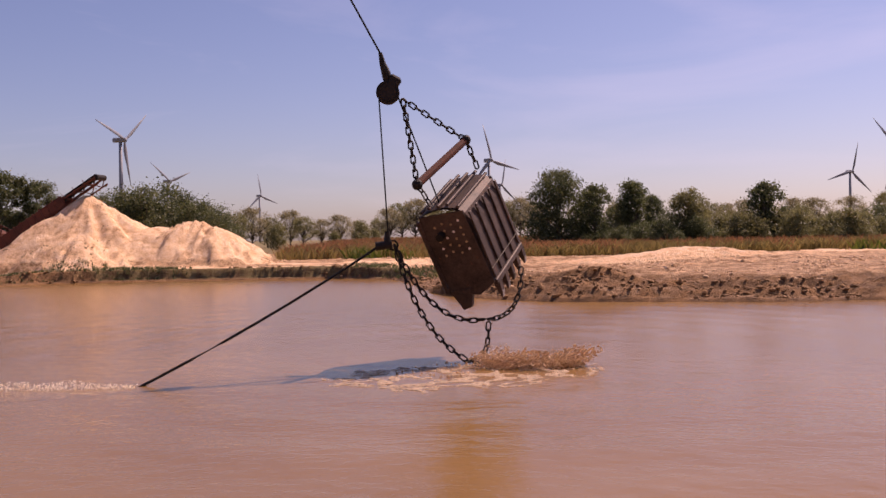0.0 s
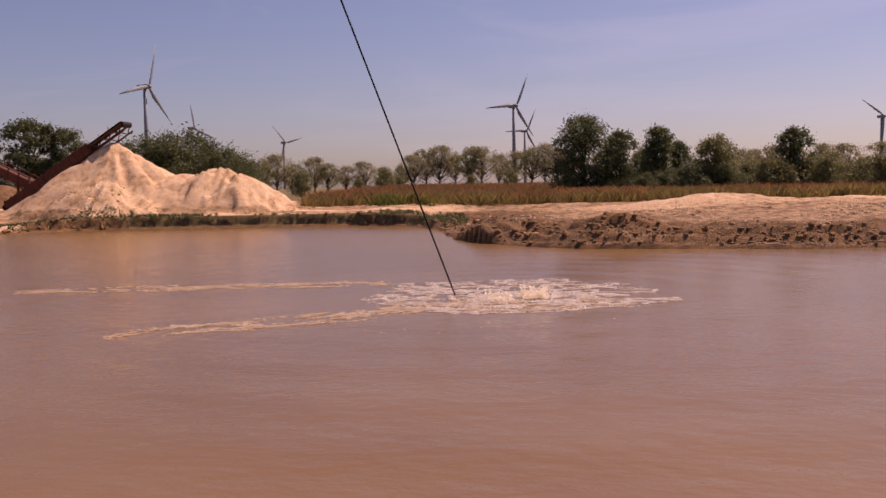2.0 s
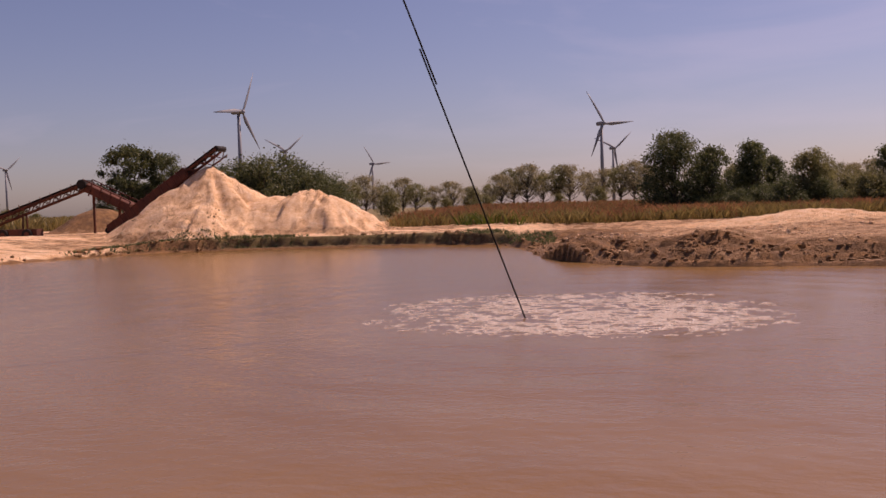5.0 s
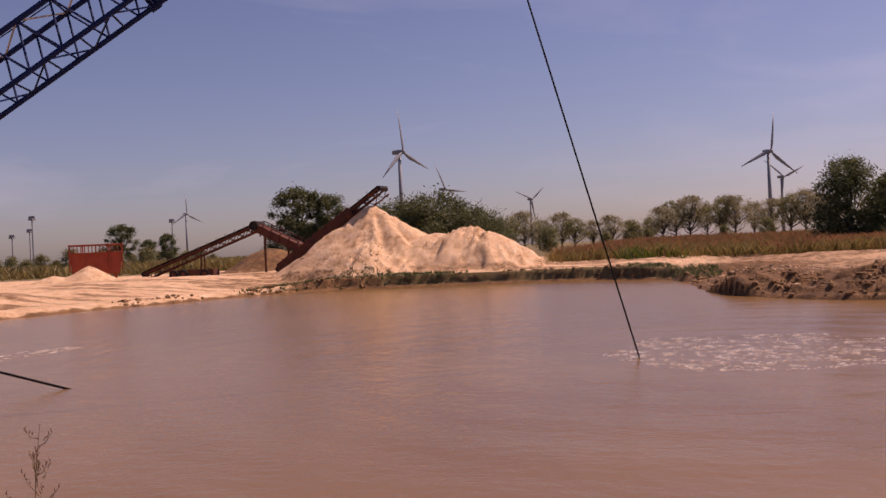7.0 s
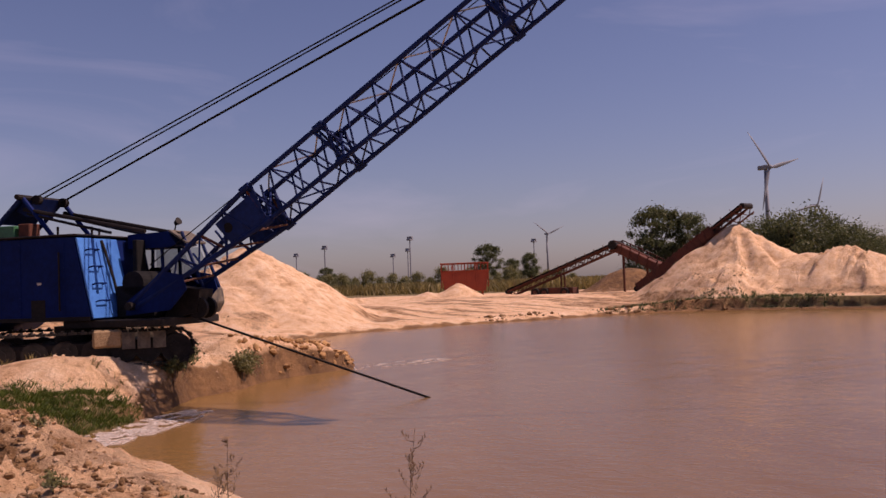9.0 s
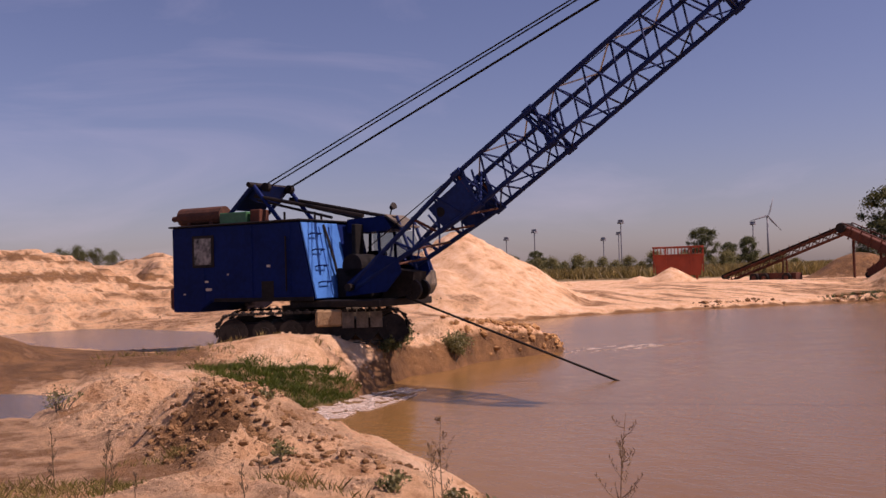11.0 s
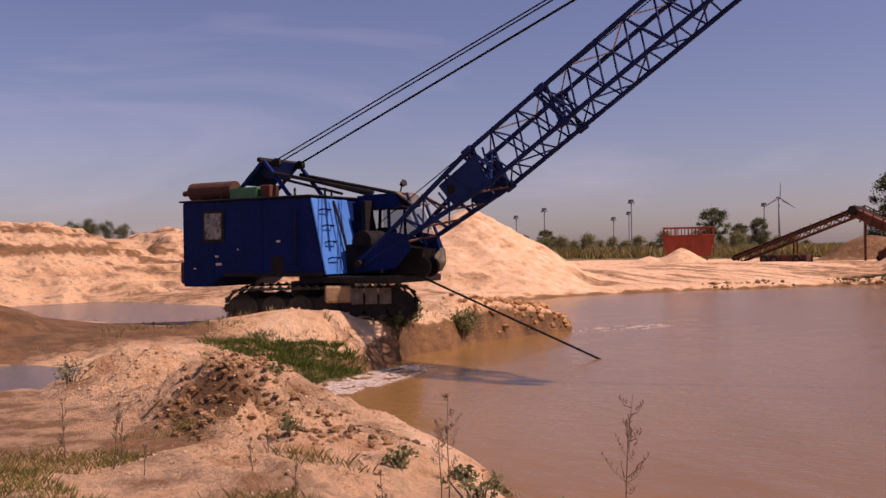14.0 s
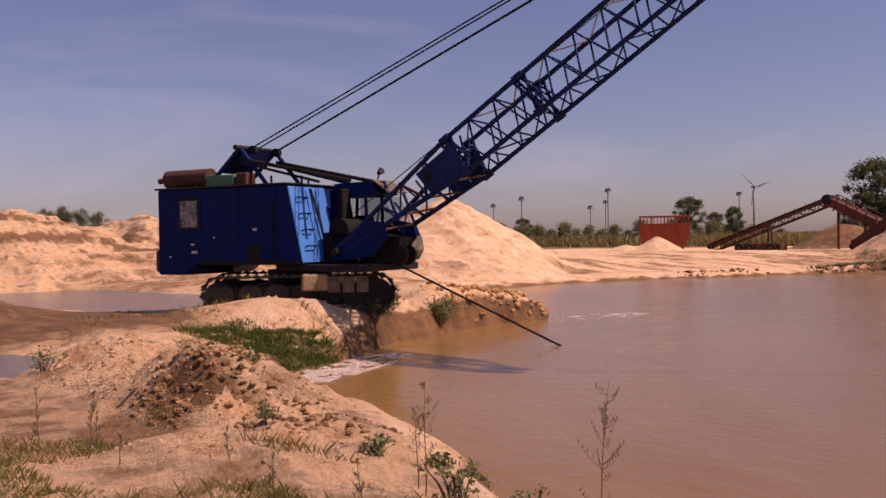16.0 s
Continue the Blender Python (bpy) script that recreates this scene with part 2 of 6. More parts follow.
def add_bar(bm, a, b, r, sides=6, r2=None, flat=1.0):
    """A rod or tube from a to b."""
    a, b = Vector(a), Vector(b)
    d = b - a
    m = Matrix.Translation((a + b) / 2) @ d.to_track_quat("Z", "Y").to_matrix().to_4x4() @ Matrix.Diagonal((1, flat, 1, 1))
    bmesh.ops.create_cone(bm, cap_ends=True, segments=sides, radius1=r, radius2=r if r2 is None else r2, depth=d.length, matrix=m)


def add_prism(bm, outline, y0, y1):
    """An outline in the x-z plane, made solid from y0 to y1."""
    a = [bm.verts.new((x, y0, z)) for x, z in outline]
    c = [bm.verts.new((x, y1, z)) for x, z in outline]
    n = len(outline)
    bm.faces.new(a)
    bm.faces.new(list(reversed(c)))
    for i in range(n):
        bm.faces.new((a[(i + 1) % n], a[i], c[i], c[(i + 1) % n]))
    bmesh.ops.recalc_face_normals(bm, faces=bm.faces[:])


def bar(name, a, b, r, mat, parent, label="", sides=8, r2=None):
    bm = bmesh.new()
    add_bar(bm, a, b, r, sides, r2)
    return part(name, bm, mat, parent, label)


def box(name, lo, hi, mat, parent, label="", bevel=0.02):
    bm = bmesh.new()
    add_box(bm, lo, hi, bevel)
    return part(name, bm, mat, parent, label)


def tube_along(bm, pts, r, sides=6):
    """A bent tube through the points."""
    rings = []
    for i, p in enumerate(pts):
        p = Vector(p)
        d = (Vector(pts[min(i + 1, len(pts) - 1)]) - Vector(pts[max(i - 1, 0)])).normalized()
        q = d.to_track_quat("Z", "Y")
        rr = r[i] if isinstance(r, (list, tuple)) else r
        rings.append([bm.verts.new(p + q @ Vector((math.cos(k * math.tau / sides) * rr, math.sin(k * math.tau / sides) * rr, 0))) for k in range(sides)])
    for u, v in zip(rings, rings[1:]):
        for k in range(sides):
            bm.faces.new((u[k], u[(k + 1) % sides], v[(k + 1) % sides], v[k]))
    bm.faces.new(list(reversed(rings[0])))
    bm.faces.new(rings[-1])


# ---- ground: one sheet from the pit to the horizon ----
def lattice(ix, iy, seed):
    h = (ix.astype(np.int64) * 374761393 + iy.astype(np.int64) * 668265263 + seed * 974634777) & 0xFFFFFFFF
    h = ((h ^ (h >> 13)) * 1274126177) & 0xFFFFFFFF
    return ((h ^ (h >> 16)) & 0xFFFF) / 65535.0


def value_noise(x, y, seed=0):
    ix, iy = np.floor(x), np.floor(y)
    fx, fy = x - ix, y - iy
    fx, fy = fx * fx * (3 - 2 * fx), fy * fy * (3 - 2 * fy)
    a, b = lattice(ix, iy, seed), lattice(ix + 1, iy, seed)
    c, d = lattice(ix, iy + 1, seed), lattice(ix + 1, iy + 1, seed)
    return (a + (b - a) * fx) * (1 - fy) + (c + (d - c) * fx) * fy


def fbm(x, y, scale, octaves=4, seed=0):
    """About -1 to 1."""
    out, amp, total = 0.0, 1.0, 0.0
    for k in range(octaves):
        out = out + amp * (value_noise(x / scale + 17.3 * k, y / scale - 9.1 * k, seed + k) * 2 - 1)
        total += amp
        amp *= 0.5
        scale *= 0.5
    return out / total


def step(a, b, x):
    t = np.clip((x - a) / (b - a), 0, 1)
    return t * t * (3 - 2 * t)


SHORE = [(-4.6, 5.9), (-6.9, 6.95), (-9.2, 7.6), (-12.0, 8.4), (-14.6, 8.9), (-16.2, 9.4), (-17.2, 11.0), (-18.3, 12.6), (-20.0, 15.0),
         (-20.2, 16.8), (-21.0, 18.4), (-21.6, 20.6), (-21.6, 22.6), (-22.3, 23.5), (-23.6, 23.2), (-25.5, 22.6), (-30.0, 25.5), (-36.0, 33.0), (-37.2, 39.5),
         (-36.0, 46.0), (-33.2, 53.0), (-31.0, 60.0), (-27.0, 64.2), (-21.0, 65.6), (-14.0, 65.4), (-8.0, 65.4), (-3.5, 62.0), (-1.7, 56.5), (-1.2, 50.0),
         (-0.6, 46.0), (1.5, 41.5), (4.6, 38.4), (8.7, 37.2), (14.1, 36.4), (20.0, 36.8), (28.0, 38.0), (40.0, 36.0), (50.0, 26.0), (46.0, 10.0), (30.0, 3.5),
         (14.0, 3.2), (5.0, 3.6), (0.0, 4.0)]


def shore_distance(x, y):
    """Metres to the water's edge: positive on land."""
    best = np.full(x.shape, 1e9)
    inside = np.zeros(x.shape, bool)
    for (ax, ay), (bx, by) in zip(SHORE, SHORE[1:] + SHORE[:1]):
        ex, ey = bx - ax, by - ay
        t = np.clip(((x - ax) * ex + (y - ay) * ey) / (ex * ex + ey * ey), 0, 1)
        best = np.minimum(best, np.hypot(x - ax - t * ex, y - ay - t * ey))
        cross = ((ay > y) != (by > y)) & (x < (bx - ax) * (y - ay) / (by - ay + 1e-12) + ax)
        inside ^= cross
    return np.where(inside, -best, best)


def bump(x, y, cx, cy, r, stretch=1.0, turn=0.0):
    c, s = math.cos(radians(turn)), math.sin(radians(turn))
    u, v = (x - cx) * c + (y - cy) * s, (-(x - cx) * s + (y - cy) * c) * stretch
    return np.exp(-(u * u + v * v) / (r * r))


def cone(x, y, cx, cy, top, slope, stretch=1.0, turn=0.0, soft=0.6):
    c, s = math.cos(radians(turn)), math.sin(radians(turn))
    u, v = (x - cx) * c + (y - cy) * s, (-(x - cx) * s + (y - cy) * c) * stretch
    d = np.hypot(u, v)
    return top - slope * (np.sqrt(d * d + soft * soft) - soft)


def ridged(x, y, scale, octaves=4, seed=0):
    """Sharp crests: 0 in the furrows, 1 on the ridges."""
    return 1 - np.abs(fbm(x, y, scale, octaves, seed)) * 2


def rills(x, y, cx, cy, seed):
    """Furrows that run down a heap from its top."""
    a, d = np.arctan2(y - cy, x - cx), np.hypot(x - cx, y - cy)
    return (0.30 * fbm(a * 4.0, d * 0.22, 1.0, 4, seed) - 0.35 * np.clip(ridged(a * 3.0 + 0.12 * d, d * 0.3, 1.0, 3, seed + 4) - 0.45, 0, 1)) * np.clip(d / 2.0, 0.15, 1)


def mud_pan(x, y):
    """Where the smooth dried mud below the near heap lies, 0 to 1."""
    return step(4.15, 3.75, y + 0.35 * fbm(x, y, 1.2, 3, 74)) * step(1.7, 2.3, y + 0.1 * x + 1.0) * step(-15.5, -14.0, x) * step(-7.7, -8.7, x + 0.5 * fbm(x, y, 1.3, 3, 75))


def ground_height(x, y):
    soft = 0.5 - 0.3 * step(28, 34, np.hypot(x, y)) * step(0, -6, x)
    wob = shore_distance(x + soft * fbm(x, y, 3.0, 3, 11), y + soft * fbm(x, y, 3.0, 3, 12))
    far = step(29, 34, np.hypot(x, y))
    right = step(-6, 2, x) * far
    camp = np.clip(1 - np.hypot(x + 1, y + 1) / 9, 0, 1)
    level = 1.0 + 0.2 * far + 0.1 * camp
    scarp = step(12.8, 14.2, y) * step(25.5, 24.0, y) * step(-18, -19.5, x) * step(-27, -25, x)
    steep = level * (1 - np.exp(-np.clip(wob, 0, None) / (1.3 - 1.1 * scarp - 0.5 * step(-13, -9, x))))
    edge = wob + 0.8 * fbm(x, y, 2.4, 4, 24)
    shelf = 0.13 * step(0.0, 0.12, wob) + 0.26 * step(0.9, 1.15, edge) + 0.30 * step(2.3, 2.55, edge + 0.5 * fbm(x, y, 1.1, 3, 25)) + 0.45 * step(4, 34, wob)
    lip = 0.22 + 0.48 * step(-33, -27, x) * step(52, 58, y)
    beach = 0.12 * step(0.0, 0.15, wob) + lip * step(0.45, 0.8, wob + 0.5 * fbm(x, y, 1.6, 4, 26)) + (1.08 - lip) * step(1.5, 16, wob)
    h = steep * (1 - far) + far * (right * shelf + (1 - right) * beach)
    rough = 0.10 + 0.10 * far * (1 - step(75, 95, y))
    h = h + step(0.3, 2.5, wob) * (rough * fbm(x, y, 5.0, 5, 3) + 0.05 * fbm(x, y, 0.9, 4, 5))
    # mud lumps along the scarp of the far bank
    lumps = right * np.exp(-((wob - 3.0) / 2.6) ** 2)
    h = h + lumps * (0.34 * np.clip(ridged(x / 2.4, y, 1.3, 4, 21), 0, 1) * np.clip(ridged(x / 1.8, y, 0.7, 3, 23), 0, 1) - 0.12 + 0.14 * fbm(x, y, 4.5, 3, 22))
    # wheel ruts and scraped ledges that run along the banks
    open_sand = far * step(2.5, 6, wob) * (1 - step(76, 84, y))
    h = h + open_sand * (0.10 + 0.20 * right) * (ridged(x / 3.2, y, 1.5, 4, 27) - 0.4) * step(-0.25, 0.35, fbm(x, y, 7.0, 3, 28) + 0.1)
    h = h + 0.75 * bump(x, y, 6.3, 40.8, 1.8, 1.0) + 0.7 * bump(x, y, 0.9, 44.5, 1.9) + 0.45 * bump(x, y, 8.5, 47.0, 2.8, 1.6)
    h = h + 0.7 * bump(x, y, 16.5, 66.0, 6.0, 2.6, 8) * (1 + 0.4 * fbm(x, y, 2.0, 3, 8))
    # heaps of washed sand
    rill = 0.16 * fbm(x, y, 1.6, 4, 31) + 0.22 * fbm(x * 0.35 + y * 0.9, y * 0.35, 2.2, 3, 32)
    h = np.maximum(h, cone(x, y, -28.2, 75.2, 6.55, 0.70, 1.0, 0, 0.4) + 0.5 * rill + 2.0 * rills(x, y, -28.2, 75.2, 81))
    h = np.maximum(h, cone(x, y, -19.6, 74.2, 4.5, 0.62, 1.35, 0, 1.0) + 1.2 * rill + 2.0 * rills(x, y, -19.5, 75.5, 83))
    h = np.maximum(h, cone(x, y, -22.8, 75.2, 4.1, 0.6, 1.0, 0, 1.2) + 1.4 * rill)
    h = np.maximum(h, cone(x, y, -48.8, 41.6, 5.3, 0.60, 0.75, 40, 1.0) + 0.8 * rill + 0.9 * rills(x, y, -48.8, 41.6, 85))
    h = np.maximum(h, cone(x, y, -45.0, 90.0, 3.6, 0.7, 0.8, 0, 1.2) + 2.0 * rill)
    h = np.maximum(h, cone(x, y, -53.4, 71.0, 2.6, 0.6, 1.0, 0, 0.2) + 0.6 * rill)
    h = np.maximum(h, cone(x, y, -55.6, 69.0, 1.9, 0.4, 1.0, 0, 0.3) + 0.6 * rill)
    # spoil hills behind the machine
    west = step(-47, -60, x) * step(45, 30, y)
    h = h + west * (1.3 + 0.9 * fbm(x, y, 9.0, 4, 41) + 0.8 * ridged(x, y, 6.0, 4, 42) * ridged(x, y, 2.2, 3, 43))
    h = np.maximum(h, cone(x, y, -63.0, 15.0, 4.7, 0.30, 0.8, 60, 3.0) + 2.2 * rill + 0.5 * ridged(x, y, 4.0, 4, 44))
    h = np.maximum(h, cone(x, y, -74.0, 31.0, 4.2, 0.16, 0.5, 110, 4.0) - 9 * step(-58, -46, x) + 3.0 * rill + 0.6 * ridged(x, y, 3.5, 4, 45))
    h = np.maximum(h, cone(x, y, -25.6, 5.0, 1.9, 0.5, 0.8, 70, 0.8) + 0.5 * rill)
    # hollow of the pool behind the machine, and of the puddle
    h = h - 1.1 * bump(x, y, -38.0, 13.2, 9.5, 2.2, 174)
    h = h - 0.55 * bump(x, y, -16.2, 4.2, 3.4, 1.9, 165) - 0.14 * bump(x, y, -10.4, 3.0, 2.2)
    # the bank on which the machine stands, and its spit
    h = h + 0.62 * bump(x, y, -20.0, 12.1, 2.2, 1.5, 55) + 0.3 * bump(x, y, -20.9, 14.0, 1.2) - 0.1 * bump(x, y, -22.5, 13.5, 3.5)
    h = h + 0.25 * bump(x, y, -22.4, 18.5, 2.2) * (1 + fbm(x, y, 1.2, 3, 51))
    # heaps on the near bank
    crumble = fbm(x, y, 0.7, 4, 61)
    h = h + (0.24 + 0.16 * crumble + 0.34 * ridged(x, y, 0.8, 4, 62)) * bump(x, y, -14.0, 5.4, 1.9, 1.6, 152) + (0.35 + 0.2 * crumble + 0.12 * ridged(x, y, 0.5, 3, 64)) * bump(x, y, -10.4, 5.1, 0.9)
    h = h + (0.06 + 0.42 * np.clip(ridged(x, y, 0.75, 5, 63), 0, 1) * np.clip(ridged(x, y, 0.31, 3, 69), 0, 1)) * bump(x, y, -9.3, 4.6, 1.2, 1.4, 152)
    h = h + 0.12 * crumble * bump(x, y, -7.0, 5.3, 2.6)
    flat = mud_pan(x, y)
    h = h * (1 - flat) + (0.84 + 0.02 * fbm(x, y, 1.5, 3, 73)) * flat
    near = (1 - flat) * step(26, 16, np.hypot(x, y)) * step(0.2, 1.2, wob)
    h = h + near * (0.09 * fbm(x, y, 1.1, 5, 65) + 0.15 * (ridged(x, y, 0.42, 4, 71) - 0.5) * step(-0.3, 0.5, fbm(x, y, 1.7, 3, 72)) + 0.06 * np.abs(fbm(x, y, 0.45, 3, 66)) * step(0.0, 0.6, fbm(x, y, 2.3, 2, 67) + 0.3))
    # eroded gullies down the machine's bank
    cut = step(3.2, 0.4, wob) * step(0.05, 0.4, wob) * step(-14, -17, x) * step(-27, -24, x) * step(25, 22, y)
    h = h - cut * (0.5 * np.abs(fbm(x * 1.2, y, 1.5, 4, 68)) - 0.14 * ridged(x, y, 0.6, 3, 70))
    h = h + 0.9 * step(84, 150, y) * step(-20, -8, x)
    # ledges in the spoil hills
    hill = step(-40, -50, x) * step(44, 34, y) * step(-6, 2, y)
    ledge = (np.floor(h * 2.2 + 0.6 * fbm(x, y, 5.0, 3, 46)) + step(0.55, 0.95, (h * 2.2 + 0.6 * fbm(x, y, 5.0, 3, 46)) % 1.0)) / 2.2
    h = h + hill * 0.8 * (ledge - h - 0.1)
    # bed of the pit
    h = np.where(wob < 0, -0.05 - 0.55 * np.clip(-wob, 0, 13), h)
    return h, wob


def axis(pieces, grow_lo, grow_hi):
    out = [pieces[0][0]]
    for lo, hi, d in pieces:
        n = max(1, int(round((hi - lo) / d)))
        out += list(lo + (hi - lo) * (np.arange(n) + 1) / n)
    d = 0.5
    while out[-1] < grow_hi:
        d *= 1.09
        out.append(out[-1] + d)
    lo, d = [], 0.5
    v = out[0]
    while v > grow_lo:
        d *= 1.09
        v -= d
        lo.append(v)
    return np.array(lo[::-1] + out)


def build_ground():
    xs = axis([(-62, -28, 0.5), (-28, -15, 0.16), (-15, -4, 0.09), (-4, 30, 0.22)], -3500, 3500)
    ys = axis([(-2, 1, 0.16), (1, 8, 0.09), (8, 26, 0.18), (26, 35, 0.4), (35, 48, 0.16), (48, 60, 0.36), (60, 69, 0.16), (69, 82, 0.36)], -3500, 4200)
    gx, gy = np.meshgrid(xs, ys)
    h, wob = ground_height(gx, gy)
    nx, ny = len(xs), len(ys)
    co = np.stack([gx, gy, h], -1).reshape(-1, 3)
    i = (np.arange(ny - 1)[:, None] * nx + np.arange(nx - 1)[None]).reshape(-1)
    quads = np.stack([i, i + 1, i + nx + 1, i + nx], 1)
    me = bpy.data.meshes.new("ground")
    me.vertices.add(len(co))
    me.vertices.foreach_set("co", co.ravel())
    me.loops.add(quads.size)
    me.loops.foreach_set("vertex_index", quads.ravel())
    me.polygons.add(len(quads))
    me.polygons.foreach_set("loop_start", np.arange(0, quads.size, 4))
    me.polygons.foreach_set("use_smooth", np.ones(len(quads), bool))
    me.update()
    # what covers the ground: damp mud, painted scarp shade, and turf
    r = np.hypot(gx, gy)
    far = step(30, 45, r)
    right = step(-6, 2, gx) * far
    damp_shade = 0.95 * step(0.55, 0.05, wob) + 0.56 * right * step(42, 30, wob) + 0.42 * right * step(8, 2.0, wob) + 0.75 * step(0.2, -0.25, h - 0.55) * (1 - far) * step(-12, -26, gx)
    damp_shade = np.maximum(damp_shade, 0.54 * mud_pan(gx, gy) + 0.8 * step(-16, -21, gx) * step(11.5, 9, gy) * step(-36, -30, gx) * (1 - far))
    damp_shade = np.maximum(damp_shade, 0.38 * step(-28, -36, gx) * step(36, 30, gy))
    foot = step(-32, -28, gx) * step(4, -2, gx) * step(52, 58, gy)
    damp_shade = np.maximum(damp_shade, 1.0 * foot * step(2.2, 1.2, wob + 0.8 * fbm(gx, gy, 2.0, 3, 76)))
    # scarp facing the water: its shade is painted as dark earth
    damp_shade = np.maximum(damp_shade, 0.9 * right * step(3.4, 2.2, wob + 1.0 * fbm(gx, gy, 2.4, 4, 24)))
    damp_shade = np.maximum(damp_shade, 0.55 * far * (1 - right) * step(0.25, 0.6, ridged(gx / 5.0, gy, 2.2, 3, 77)) * step(2, 4, wob) * step(30, 14, wob) * step(1.7, 1.3, h))
    damp_shade = np.maximum(damp_shade, 0.42 * step(24, 16, r) * step(0.5, 1.2, wob))
    damp_shade = np.maximum(damp_shade, 0.9 * bump(gx, gy, -9.4, 4.4, 0.9, 1.4, 150))
    damp_shade = np.maximum(damp_shade, 1.1 * bump(gx, gy, -45.0, 90.0, 7.5))
    damp_shade = damp_shade * (1 - 0.85 * bump(gx, gy, 16.5, 66.0, 7.5, 2.6, 8))
    # bands of darker layers in the spoil hills
    damp_shade = np.maximum(damp_shade, 0.75 * step(-44, -52, gx) * step(40, 32, gy) * step(0.55, 0.9, ridged(gx / 4.0 + h * 2.0, h * 3.0 + gy * 0.15, 1.6, 3, 78)))
    field = step(76, 84, gy + 3 * fbm(gx, gy, 8, 3, 71)) * step(-16, -11, gx + (gy - 75) * 0.18)
    west = step(102, 112, gy - gx * 0.05 + 4 * fbm(gx, gy, 9, 3, 72))
    wild = step(105, 125, r)
    turf = np.maximum(np.maximum(field, west), wild)
    turf = np.maximum(turf, 0.6 * step(1.6, 0.5, np.abs(wob - 1.2)) * step(-30, -22, gx) * step(2, -4, gx) * step(55, 60, gy))
    turf = np.maximum(turf, 0.8 * bump(gx, gy, -17.4, 10.4, 1.7, 1.3, 55))
    for name, v in (("damp_shade", damp_shade), ("turf", turf)):
        me.attributes.new(name, "FLOAT", "POINT").data.foreach_set("value", v.astype(np.float32).ravel())
    ob = part_of("ground", me, SAND)
    return tagged(ob, "pale sandy pit floor with muddy banks and grassy fields", "ground", "", "structure")


ground = build_ground()


def floor_at(x, y):
    return float(ground_height(np.array([float(x)]), np.array([float(y)]))[0][0])


def floor_many(x, y):
    return ground_height(np.asarray(x, float), np.asarray(y, float))


def build_water():
    bm = bmesh.new()
    bmesh.ops.create_grid(bm, x_segments=2, y_segments=2, size=1.0, matrix=Matrix.Translation((5, 34, 0)) @ Matrix.Diagonal((48, 34, 1, 1)))
    tagged(part("water", bm, WATER), "muddy brown water of the flooded sand pit", "water", "", "structure")
    for cx, cy, z, rx, ry, turn in ((-38.0, 13.2, 0.55, 13.0, 5.4, 174), (-16.2, 4.2, 0.66, 4.2, 2.4, 165)):
        bm = bmesh.new()
        bmesh.ops.create_circle(bm, cap_ends=True, segments=40, radius=1.0,
                                matrix=Matrix.Translation((cx, cy, z)) @ Matrix.Rotation(radians(turn), 4, "Z") @ Matrix.Diagonal((rx, ry, 1, 1)))
        tagged(part("puddle", bm, PUDDLE), "shallow grey puddle lying in a sand hollow", "puddle", "", "structure")


build_water()


# ---- the dragline on its tracks ----
MACHINE = pose(-21.71, 13.37, 0.0, 0, 0, 21.7)
EDIR, ENRM, JOINT = Vector((0.825, 0, 0.565)), Vector((-0.565, 0, 0.825)), Vector((5.02, 0, 4.65))


def boom_point(s, side, up):
    """A point of the boom: s along it from the lower joint, side to its left, up across it."""
    return JOINT + EDIR * s + ENRM * up + Vector((0, side, 0))


CLOD_GREY = blotched("mud_splashed_steel", (0.03, 0.028, 0.026), (0.22, 0.17, 0.12), 0.7, 0.1, 3.0, 9.0, 0.3)
CAB_GLASS, _n, _l, _b = material("cab_glass", (0.55, 0.58, 0.6), 0.05)
_b.inputs["Transmission Weight"].default_value = 1.0
_b.inputs["IOR"].default_value = 1.02
# whitish blotches paint the reflection seen in the side window
PANE_REFLECTION = blotched("reflecting_pane", (0.02, 0.02, 0.022), (0.30, 0.28, 0.26), 0.25, 0.0, 3.0, 6.0, 0.05)


